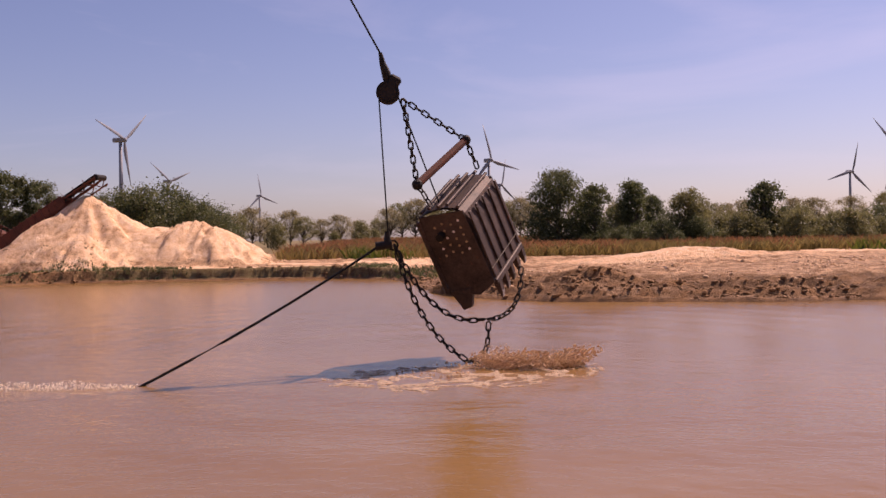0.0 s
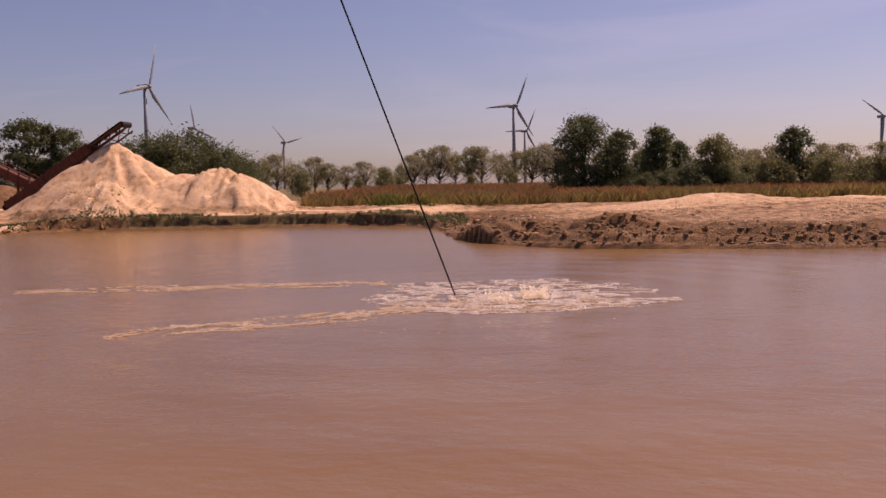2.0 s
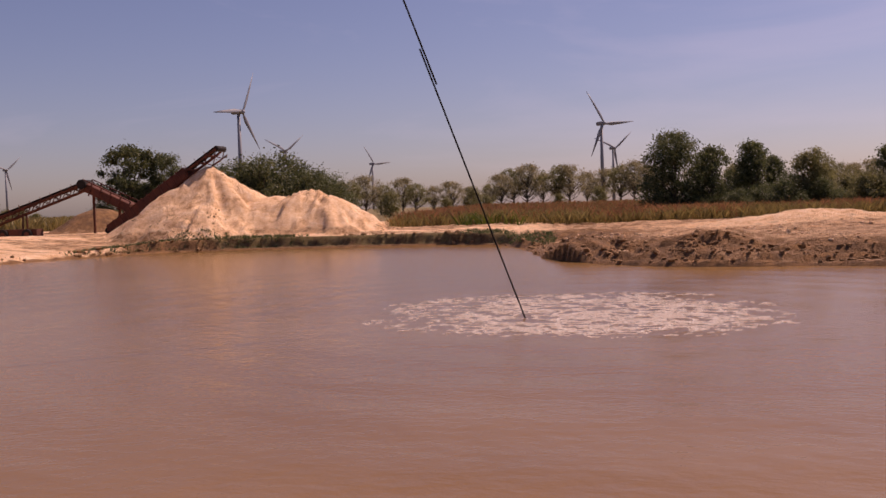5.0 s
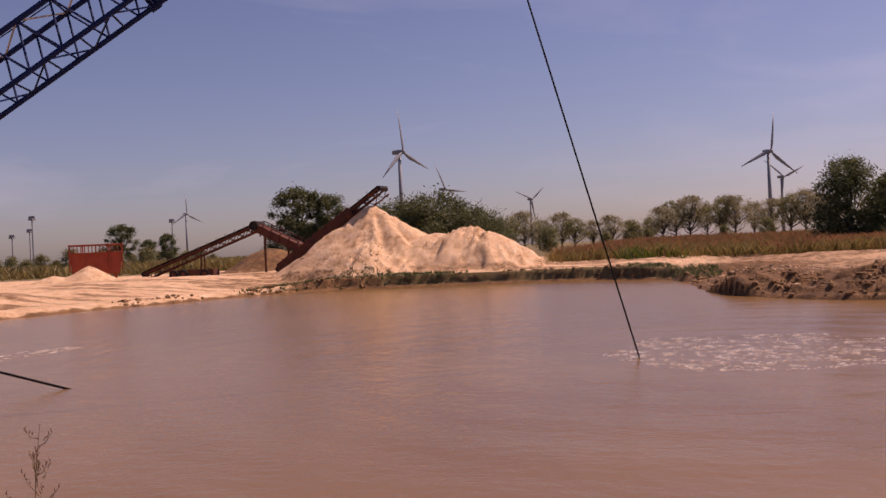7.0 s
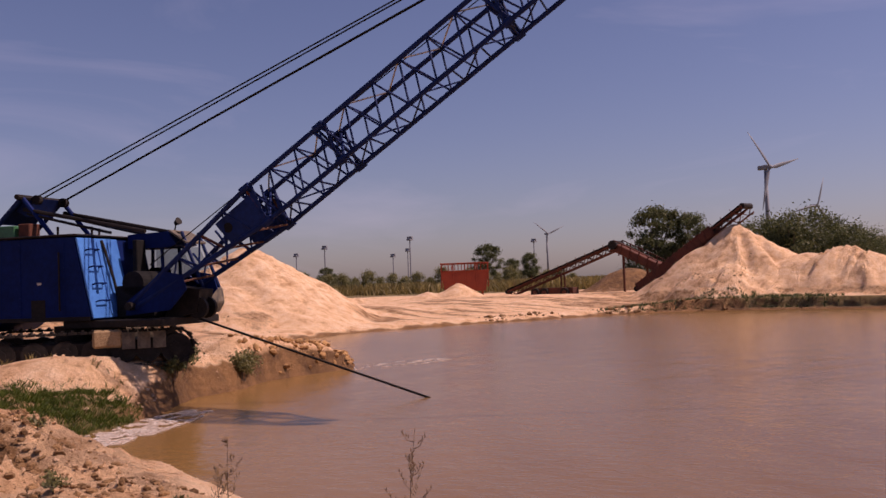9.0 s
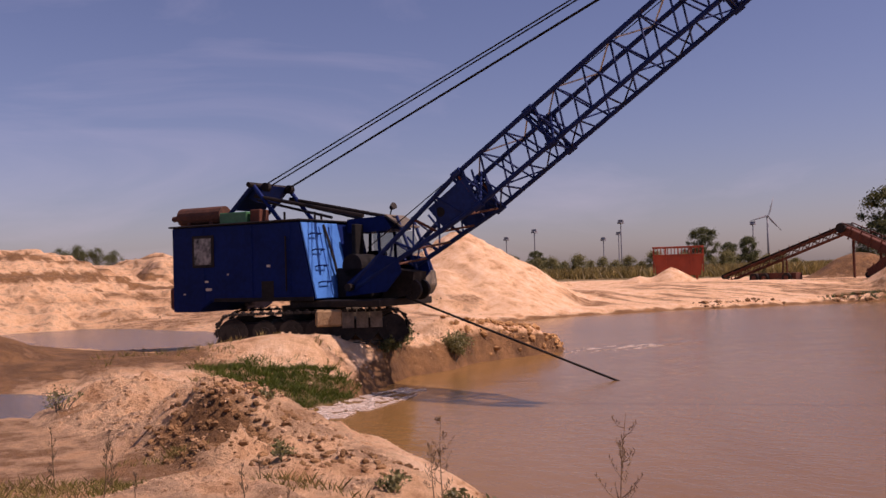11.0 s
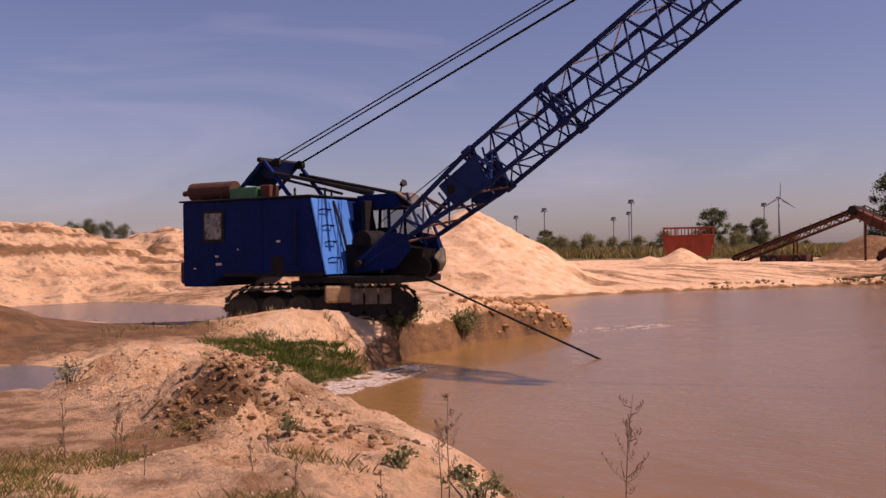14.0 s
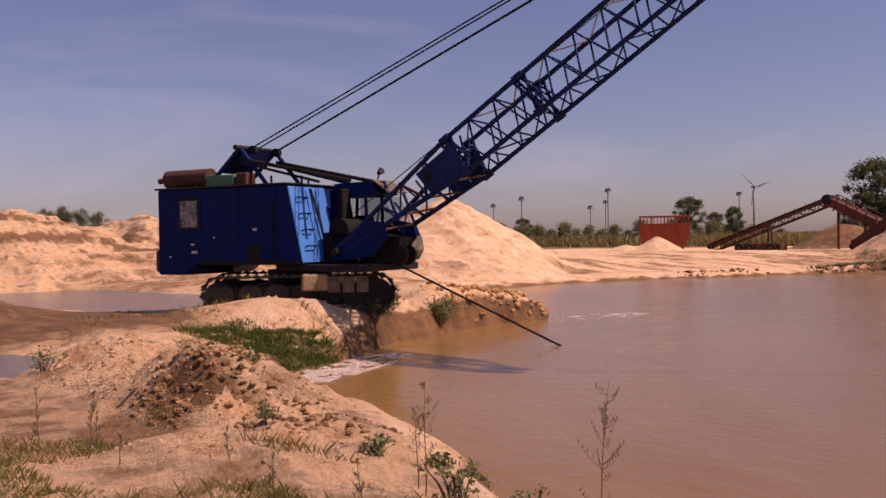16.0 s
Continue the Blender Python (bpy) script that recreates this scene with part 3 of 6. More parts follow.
def build_machine():
    ex = thing("dragline_excavator", MACHINE, "old blue lattice-boom dragline excavator standing on the sandy bank", "excavator")
    # house: the tail hangs lower than the belly
    bm = bmesh.new()
    add_prism(bm, [(-3.7, 1.83), (-2.75, 1.83), (-2.3, 2.12), (1.10, 2.12), (0.65, 4.10), (-3.7, 4.12)], -1.4, 1.4)
    bmesh.ops.bevel(bm, geom=bm.edges[:], offset=0.03, segments=2, affect="EDGES")
    house = part("house", bm, BLUE, ex, "dark blue sheet-metal machinery house")
    box("roof", (-3.78, -1.46, 4.12), (0.72, 1.46, 4.17), STEEL, ex, "dirty dark roof sheet")
    box("counterweight", (-3.98, -1.25, 1.9), (-3.705, 1.25, 2.5), RUST, ex, "rusty tail counterweight", 0.05)
    for x in (-2.55, -0.9, 0.35):
        box("seam", (x - 0.02, -1.412, 2.16), (x + 0.02, -1.402, 4.08), BLUE, house, "", 0.004)
    box("lower_rail", (-2.2, -1.43, 2.10), (1.05, -1.402, 2.2), STEEL, house, "", 0.005)
    box("handrail", (0.22, -1.47, 2.35), (0.25, -1.43, 3.75), STEEL, house, "", 0.005)
    box("patch", (-0.6, -1.412, 2.2), (-0.2, -1.403, 2.62), STEEL, house, "rusted sheet patch", 0.004)
    win = box("side_window", (-2.95, -1.425, 3.02), (-2.18, -1.402, 3.88), STEEL, house, "small window with dark frame and a painted reflection", 0.01)
    box("pane", (-2.86, -1.435, 3.1), (-2.27, -1.427, 3.8), PANE_REFLECTION, win, "window pane with a mottled whitish reflection painted on", 0.002)
    for x, z, w, h in ((-2.55, 2.62, 0.14, 0.05), (-2.5, 2.4, 0.2, 0.07), (-0.42, 2.98, 0.12, 0.06), (-1.75, 2.8, 0.05, 0.04), (-3.3, 2.3, 0.08, 0.04)):
        box("paint_chip", (x, -1.408, z), (x + w, -1.402, z + h), BRIGHT, house, "pale chip in the paint", 0.0)
    # front panel with its step holds, paler because sunlight is in its paint
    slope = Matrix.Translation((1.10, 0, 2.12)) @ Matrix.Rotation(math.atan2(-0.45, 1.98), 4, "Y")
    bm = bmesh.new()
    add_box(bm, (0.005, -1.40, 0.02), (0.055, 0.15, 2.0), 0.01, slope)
    panel = part("front_panel", bm, SUNLIT_BLUE, house, "faded light blue front panel with sunlight put into its colour")
    for k in range(4):
        bm = bmesh.new()
        z = 0.42 + 0.42 * k
        tube_along(bm, [slope @ Vector(p) for p in ((0.06, -1.2, z), (0.18, -1.2, z), (0.18, -0.82, z), (0.06, -0.82, z))], 0.02, 5)
        part("step_iron", bm, BLUE, panel)
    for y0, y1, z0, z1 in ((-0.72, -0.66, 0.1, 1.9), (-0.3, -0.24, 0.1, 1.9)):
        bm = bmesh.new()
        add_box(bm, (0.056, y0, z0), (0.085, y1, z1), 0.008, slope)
        part("rib", bm, SUNLIT_BLUE, panel)
    bm = bmesh.new()
    tube_along(bm, [slope @ Vector(p) for p in ((0.07, -0.5, 1.95), (0.13, -0.5, 1.5), (0.16, -0.47, 0.9), (0.13, -0.42, 0.5))], 0.035, 6)
    part("hose", bm, STEEL, panel)
    # operator's cab on the far side
    bm = bmesh.new()
    add_prism(bm, [(0.85, 2.15), (2.85, 2.15), (3.0, 2.4), (2.95, 2.78), (0.85, 2.78)], 0.55, 1.45)
    bmesh.ops.bevel(bm, geom=bm.edges[:], offset=0.03, segments=1, affect="EDGES")
    cab = part("cab", bm, CLOD_GREY, ex, "grey lower cab body below open windows")
    for x0, x1 in ((0.9, 0.95), (1.75, 1.72), (2.88, 2.3)):
        for y in (0.6, 1.4):
            bar("cab_post", (x0, y, 2.76), (x1, y, 4.22), 0.045, BOOM_BLUE, cab)
    for y in (0.575, 1.425):
        bm = bmesh.new()
        add_prism(bm, [(1.02, 2.8), (2.8, 2.8), (2.3, 3.85), (1.02, 3.85)], y - 0.004, y + 0.004)
        part("cab_window", bm, CAB_GLASS, cab, "dusty cab window")
    box("operator_seat", (1.15, 0.8, 2.78), (1.6, 1.25, 3.35), ROPE, cab, "dark operator seat", 0.06)
    bm = bmesh.new()
    add_prism(bm, [(0.8, 3.84), (1.95, 3.84), (2.2, 3.9), (1.95, 4.24), (0.8, 4.2)], 0.5, 1.5)
    part("cab_roof", bm, BLUE, cab, "dark blue boxed cab roof")
    bm = bmesh.new()
    add_prism(bm, [(1.98, 4.24), (2.45, 3.92), (2.47, 3.96), (2.0, 4.28)], 0.5, 1.5)
    part("visor", bm, CLOD_GREY, cab, "grey sun visor")
    # black slab paints the shade inside the open door
    box("doorway", (1.16, 0.15, 2.3), (1.3, 0.54, 4.05), ROPE, ex, "dark slab standing for the shade in the open doorway")
    # winch bay between cab and house; the black colour stands for its shade
    box("winch_bay", (1.12, -0.5, 2.12), (2.2, 0.5, 2.9), ROPE, ex, "black box standing for the shaded winch bay", 0.03)
    bm = bmesh.new()
    add_bar(bm, (1.6, -0.5, 2.95), (1.6, 0.4, 2.95), 0.3, 20)
    part("winch_drum", bm, ROPE, ex, "winch drum darkened as if in shade")
    box("deck", (0.2, -1.3, 1.92), (2.9, 1.3, 2.1), STEEL, ex, "dark revolving deck", 0.02)
    bm = bmesh.new()
    add_prism(bm, [(2.3, 2.0), (3.2, 2.2), (3.3, 2.75), (2.6, 2.85)], -0.3, 0.35)
    part("fairlead", bm, STEEL, ex, "worn dark fairlead frame")
    for y in (-0.2, 0.2):
        bm = bmesh.new()
        add_bar(bm, (3.2, y - 0.05, 2.3), (3.2, y + 0.05, 2.3), 0.26, 16)
        part("fairlead_sheave", bm, STEEL, ex)
    # lamp on the cab roof
    stalk = bar("lamp_stalk", (1.9, 0.9, 4.22), (1.97, 0.9, 4.47), 0.02, STEEL, ex)
    bm = bmesh.new()
    add_bar(bm, (1.95, 0.9, 4.46), (2.07, 0.86, 4.52), 0.06, 12, 0.1)
    part("work_lamp", bm, STEEL, stalk, "round black work lamp")
    # roof gear: muffler, tank, gantry
    bm = bmesh.new()
    add_bar(bm, (-3.9, -0.75, 4.45), (-2.35, -0.75, 4.45), 0.25, 16)
    add_bar(bm, (-4.25, -0.75, 4.42), (-3.9, -0.75, 4.45), 0.08, 10)
    for x in (-3.5, -2.7):
        add_box(bm, (x - 0.05, -0.95, 4.17), (x + 0.05, -0.55, 4.3))
    part("muffler", bm, MUFFLER, ex, "long rusted exhaust muffler")
    box("green_box", (-2.3, -1.05, 4.17), (-1.35, -0.5, 4.48), GREEN, ex, "green metal roof box")
    box("rusty_can", (-1.28, -1.0, 4.17), (-0.95, -0.6, 4.52), RUST, ex)
    for y in (-0.75, 0.75):
        bar("gantry_leg", (-0.45, y, 4.17), (-1.35, y, 5.2), 0.06, BLUE, ex)
        bar("gantry_leg", (-2.5, y, 4.17), (-1.35, y, 5.2), 0.06, BOOM_BLUE, ex)
        bar("gantry_strut", (-1.3, y, 4.9), (2.15, y, 4.18), 0.05, STEEL, ex)
        bar("gantry_strut", (-1.2, y, 4.78), (1.2, y, 4.19), 0.035, STEEL, ex)
    bm = bmesh.new()
    add_box(bm, (-0.04, -0.62, 0), (0.05, 0.62, 0.98), 0.01, Matrix.Translation((-2.19, 0, 4.6)) @ Matrix.Rotation(radians(48), 4, "Y"))
    add_prism(bm, [(-1.75, 4.9), (-1.46, 5.25), (-1.2, 5.2), (-1.45, 4.75)], -0.5, 0.5)
    part("gantry_plate", bm, BOOM_BLUE, ex, "dark slanting gantry plate")
    bar("gantry_beam", (-1.35, -0.95, 5.2), (-1.35, 0.95, 5.2), 0.07, STEEL, ex)
    for y in (-0.5, 0.5):
        bm = bmesh.new()
        add_bar(bm, (-1.1, y - 0.07, 5.14), (-1.1, y + 0.07, 5.14), 0.12, 14)
        part("gantry_sheave", bm, STEEL, ex)
    for x, y in ((-0.2, -0.9), (0.1, 0.3), (0.4, -0.4)):
        bar("roof_post", (x, y, 4.17), (x, y, 4.4), 0.03, STEEL, ex)
    # boom: tapered plated foot, lattice body, tapered head
    w, u, end = 0.6, 0.485, 15.8
    foot = Vector((1.75, 0, 2.4))
    for side in (-1, 1):
        for up in (-1, 1):
            bm = bmesh.new()
            tube_along(bm, [boom_point(0, side * w, up * u), boom_point(11.2, side * w, up * u), boom_point(end, side * 0.35, up * 0.12)], 0.058, 6)
            part("chord", bm, BOOM_BLUE, ex)
            bar("foot_chord", foot + Vector((0, side * 0.72, up * 0.08)), boom_point(0, side * w, up * u), 0.065, BOOM_BLUE, ex)
        bm = bmesh.new()
        y = side * (w + 0.02)
        add_prism(bm, [(3.95, 4.26), (4.98, 4.98), (5.30, 4.30), (4.35, 3.80)], y - 0.012, y + 0.012)
        plate = part("boom_plate", bm, BOOM_BLUE, ex, "solid blue side plate")
        # plate is uncut: a black disc paints the dark of its hole
        bar("plate_hole", (4.29, y - 0.02, 4.16), (4.29, y + 0.02, 4.16), 0.12, ROPE, plate, "dark disc standing for the shade of a round hole", 16)
        bm = bmesh.new()
        add_prism(bm, [(1.55, 2.18), (1.6, 2.52), (2.6, 3.2), (3.1, 3.1), (3.2, 2.75), (2.75, 2.28)], side * 0.72 - 0.02, side * 0.72 + 0.02)
        part("foot_plate", bm, BLUE, ex, "broad dark blue boom foot plate")
        # crossed lacing of the foot
        last = None
        for k in range(6):
            f = k / 5
            p = (foot + Vector((0, side * 0.72, 0.08))).lerp(boom_point(0, side * w, u), f)
            q = (foot + Vector((0, side * 0.72, -0.08))).lerp(boom_point(0, side * w, -u), min(1, f + 0.1))
            bar("brace", p, q, 0.035, RUST if k % 2 else BOOM_BLUE, ex, "", 5)
            bar("brace", q + Vector((0, -0.2 * side, 0)), p + Vector((0.25, -0.3 * side, 0.1)), 0.03, BOOM_BLUE, ex, "", 5)
            if last is not None:
                bar("brace", last, p, 0.025, BOOM_BLUE, ex, "", 5)
            last = q
    bar("foot_pin", (1.75, -0.95, 2.4), (1.75, 0.95, 2.4), 0.1, STEEL, ex)
    for k in range(5):
        f = k / 5 + 0.1
        a = (foot + Vector((0, -0.72, -0.08))).lerp(boom_point(0, -w, -u), f)
        b2 = (foot + Vector((0, 0.72, -0.08))).lerp(boom_point(0, w, -u), f + 0.1)
        bar("brace", a, b2, 0.03, MUFFLER, ex, "", 5)
        a = (foot + Vector((0, -0.72, 0.08))).lerp(boom_point(0, -w, u), f + 0.1)
        b2 = (foot + Vector((0, 0.72, 0.08))).lerp(boom_point(0, w, u), f)
        bar("brace", a, b2, 0.025, BOOM_BLUE, ex, "", 5)
    # lacing of the body, bay by bay
    bays = [(0.0, 2.3, 3), (2.3, 7.1, 6), (7.1, 11.2, 5)]
    for lo, hi, n in bays:
        for k in range(n):
            s0, s1 = lo + (hi - lo) * k / n, lo + (hi - lo) * (k + 1) / n
            sm = (s0 + s1) / 2
            for side in (-1, 1):
                bar("brace", boom_point(s0, side * w, u), boom_point(sm, side * w, -u), 0.026, BOOM_BLUE, ex, "", 5)
                bar("brace", boom_point(sm, side * w, -u), boom_point(s1, side * w, u), 0.026, BOOM_BLUE, ex, "", 5)
            for up in (-1, 1):
                flip = 1 if k % 2 else -1
                bar("brace", boom_point(s0, -flip * w, up * u), boom_point(s1, flip * w, up * u), 0.022, BRIGHT if up > 0 else BOOM_BLUE, ex, "", 5)
                bar("brace", boom_point(s1, -w, up * u), boom_point(s1, w, up * u), 0.024, BOOM_BLUE, ex, "", 5)
    for s in (0.0, 2.3, 7.1, 11.2):
        for ds in (-0.07, 0.07):
            for side in (-1, 1):
                bar("joint_post", boom_point(s + ds * 2.4, side * w, u), boom_point(s - ds, side * w, -u), 0.04, BOOM_BLUE, ex, "", 6)
            bar("joint_brace", boom_point(s + ds, -w, u), boom_point(s + ds, w, -u), 0.035, BOOM_BLUE, ex, "", 6)
            bar("joint_brace", boom_point(s + ds, w, u), boom_point(s + ds, -w, -u), 0.035, BOOM_BLUE, ex, "", 6)
        for side in (-1, 1):
            for up in (-1, 1):
                p = boom_point(s, side * w, up * u)
                bar("joint_lug", p - EDIR * 0.13, p + EDIR * 0.13, 0.10, BOOM_BLUE, ex, "", 8)
    for k in range(4):
        f0, f1 = k / 4, (k + 1) / 4
        for side in (-1, 1):
            ys = [side * (w + (0.35 - w) * f) for f in (f0, f1)]
            us = [u + (0.12 - u) * f for f in (f0, f1)]
            bar("brace", boom_point(11.2 + 4.6 * f0, ys[0], us[0]), boom_point(11.2 + 4.6 * f1, ys[1], -us[1]), 0.026, BOOM_BLUE, ex, "", 5)
    for y in (-0.2, 0.2):
        bm = bmesh.new()
        p = boom_point(end, y, 0)
        add_bar(bm, p + Vector((0, -0.06, 0)), p + Vector((0, 0.06, 0)), 0.42, 20)
        part("boom_head_sheave", bm, STEEL, ex)
    # pendant and hoist ropes above the boom
    head = Vector((18.0, 0, 12.95))
    for y0, z0, y1 in ((-0.55, 5.2, -0.3), (-0.4, 5.15, -0.2), (0.4, 5.15, 0.2), (0.55, 5.2, 0.3)):
        bar("pendant_rope", (-1.1, y0, z0), head + Vector((0, y1, 0)), 0.02, ROPE, ex, "", 6)
    bar("hoist_line", (1.7, 0.1, 3.4), boom_point(end - 0.2, 0.1, 0.42), 0.014, ROPE, ex, "", 6)
    # undercarriage, turned away from the house
    under = new("undercarriage")
    under.parent = ex
    under.matrix_basis = Matrix.Rotation(radians(36), 4, "Z")
    bm = bmesh.new()
    add_bar(bm, (0, 0, 1.55), (0, 0, 1.95), 0.85, 28)
    add_box(bm, (-1.2, -1.5, 1.25), (1.2, 1.5, 1.55), 0.04)
    part("turntable", bm, STEEL, under, "dark slewing ring on its carbody")
    for side in (-1, 1):
        y = side * 1.65
        n = 46
        half, rad, zc = 1.95, 0.40, 1.42
        lap = 4 * half + math.tau * rad
        me = None
        frame_bm = bmesh.new()
        add_box(frame_bm, (-1.9, y - 0.2, 1.22), (1.9, y + 0.2, 1.6), 0.03)
        part("track_frame", frame_bm, STEEL, under)
        for k in range(n):
            d = lap * k / n
            if d < 2 * half:
                p, a = Vector((-half + d, y, zc + rad)), 0.0
            elif d < 2 * half + math.pi * rad:
                a = (d - 2 * half) / rad
                p = Vector((half + math.sin(a) * rad, y, zc + math.cos(a) * rad))
            elif d < 4 * half + math.pi * rad:
                p, a = Vector((half - (d - 2 * half - math.pi * rad), y, zc - rad)), math.pi
            else:
                a = math.pi + (d - 4 * half - math.pi * rad) / rad
                p = Vector((-half + math.sin(a) * rad, y, zc + math.cos(a) * rad))
            if me is None:
                bm = bmesh.new()
                add_box(bm, (-0.095, -0.32, -0.03), (0.095, 0.32, 0.02))
                add_box(bm, (-0.03, -0.32, 0.02), (0.03, 0.32, 0.06))
                me = bpy.data.meshes.new("track_shoe")
                bm.to_mesh(me)
                bm.free()
            shoe = part_of("track_shoe", me, STEEL, under)
            shoe.matrix_basis = Matrix.Translation(p) @ Matrix.Rotation(a, 4, "Y")
        for k, x in enumerate((-1.95, -1.2, -0.55, 0.1, 0.75, 1.3, 1.95)):
            r = 0.36 if k in (0, 6) else 0.29
            bm = bmesh.new()
            add_bar(bm, (x, y - 0.26, 1.36), (x, y + 0.26, 1.36), r, 18)
            add_bar(bm, (x, y - 0.30, 1.36), (x, y + 0.30, 1.36), r * 0.45, 12)
            part("track_wheel", bm, STEEL, under)
        bm = bmesh.new()
        add_box(bm, (0.05, y - 0.36, 1.45), (0.72, y + 0.36, 1.87), 0.05)
        part("sand_cake", bm, CLOD, under, "dried sand caked on the track")
        for x in (0.85, 1.2, 1.55):
            bm = bmesh.new()
            add_box(bm, (x - 0.15, y - 0.35, 1.4), (x + 0.15, y - 0.33, 1.8), 0.01)
            part("track_guard", bm, CLOD_GREY, under, "grey mud-splashed track guard")
    return ex


machine = build_machine()


def world_of(p):
    return MACHINE @ Vector(p)


# ---- screening plant: hopper and two belt conveyors ----
def at(az, d, z=0.0):
    """A place by its bearing to the left of north, in degrees, and its distance."""
    return Vector((-math.sin(radians(az)) * d, math.cos(radians(az)) * d, z))


def build_conveyor(name, foot, head, width, mat, label, legs, skirt=0.0):
    th = thing(name, Matrix.Translation(foot), label, "conveyor")
    f, h = Vector((0, 0, 0)), Vector(head) - Vector(foot)
    d = h.normalized()
    side = d.cross(Vector((0, 0, 1))).normalized()
    up = side.cross(d).normalized()
    n = 12
    for s in (-1, 1):
        for lev, r in ((0.0, 0.09), (-0.55, 0.07)):
            bar("rail", f + side * s * width / 2 + up * lev, h + side * s * width / 2 + up * lev, r, mat, th)
        for k in range(n):
            a = f.lerp(h, k / n) + side * s * width / 2
            b2 = f.lerp(h, (k + 0.5) / n) + side * s * width / 2 - up * 0.55
            c = f.lerp(h, (k + 1) / n) + side * s * width / 2
            bar("lattice_bar", a, b2, 0.045, mat, th, "", 5)
            bar("lattice_bar", b2, c, 0.045, mat, th, "", 5)
    bm = bmesh.new()
    for s0, s1, u0 in ((-0.5, 0.5, 0.08),):
        vs = [bm.verts.new(p + side * s * width + up * (u0 + lift)) for p in (f, h) for s, lift in ((-0.48, 0.16), (-0.25, 0.02), (0.25, 0.02), (0.48, 0.16))]
        for k in range(3):
            bm.faces.new((vs[k], vs[k + 1], vs[k + 5], vs[k + 4]))
    bmesh.ops.solidify(bm, geom=bm.faces[:], thickness=0.04)
    part("belt", bm, STEEL, th, "black conveyor belt")
    if skirt:
        along = Matrix((d, side, up)).transposed().to_4x4()
        for sgn in (-1, 1):
            bm = bmesh.new()
            y = sgn * (width / 2 + 0.12)
            add_box(bm, (0.2, y - 0.02, -0.5), (h.length * skirt, y + 0.02, 0.34), 0.0, along)
            part("skirt_plate", bm, mat, th, "rust-streaked side plate")
            for k in range(14):
                x = 0.4 + (h.length * skirt - 0.6) * k / 13
                bm = bmesh.new()
                add_box(bm, (x - 0.05, y + sgn * 0.045 - 0.025, -0.55), (x + 0.05, y + sgn * 0.045 + 0.025, 0.42), 0.0, along)
                part("skirt_rib", bm, mat, th)
    for p in (f, h):
        bar("drum", p - side * width * 0.5, p + side * width * 0.5, 0.24, STEEL, th, "", 14)
    for k in range(1, n):
        p = f.lerp(h, k / n) + up * 0.03
        bar("roller", p - side * width * 0.55, p + side * width * 0.55, 0.06, mat, th, "", 8)
        q = p + up * 0.35
        for s in (-1, 1):
            bar("side_post", p + side * s * width * 0.55, q + side * s * width * 0.58, 0.03, mat, th, "", 5)
    for t, spread in legs:
        p = f.lerp(h, t) - up * 0.5
        for s in (-1, 1):
            q = Vector((p.x, p.y, 0)) + side * s * spread
            q.z = floor_at(q.x + foot[0], q.y + foot[1]) - foot[2] - 0.05
            bar("leg", p + side * s * width / 2, q, 0.08, mat, th)
    return th


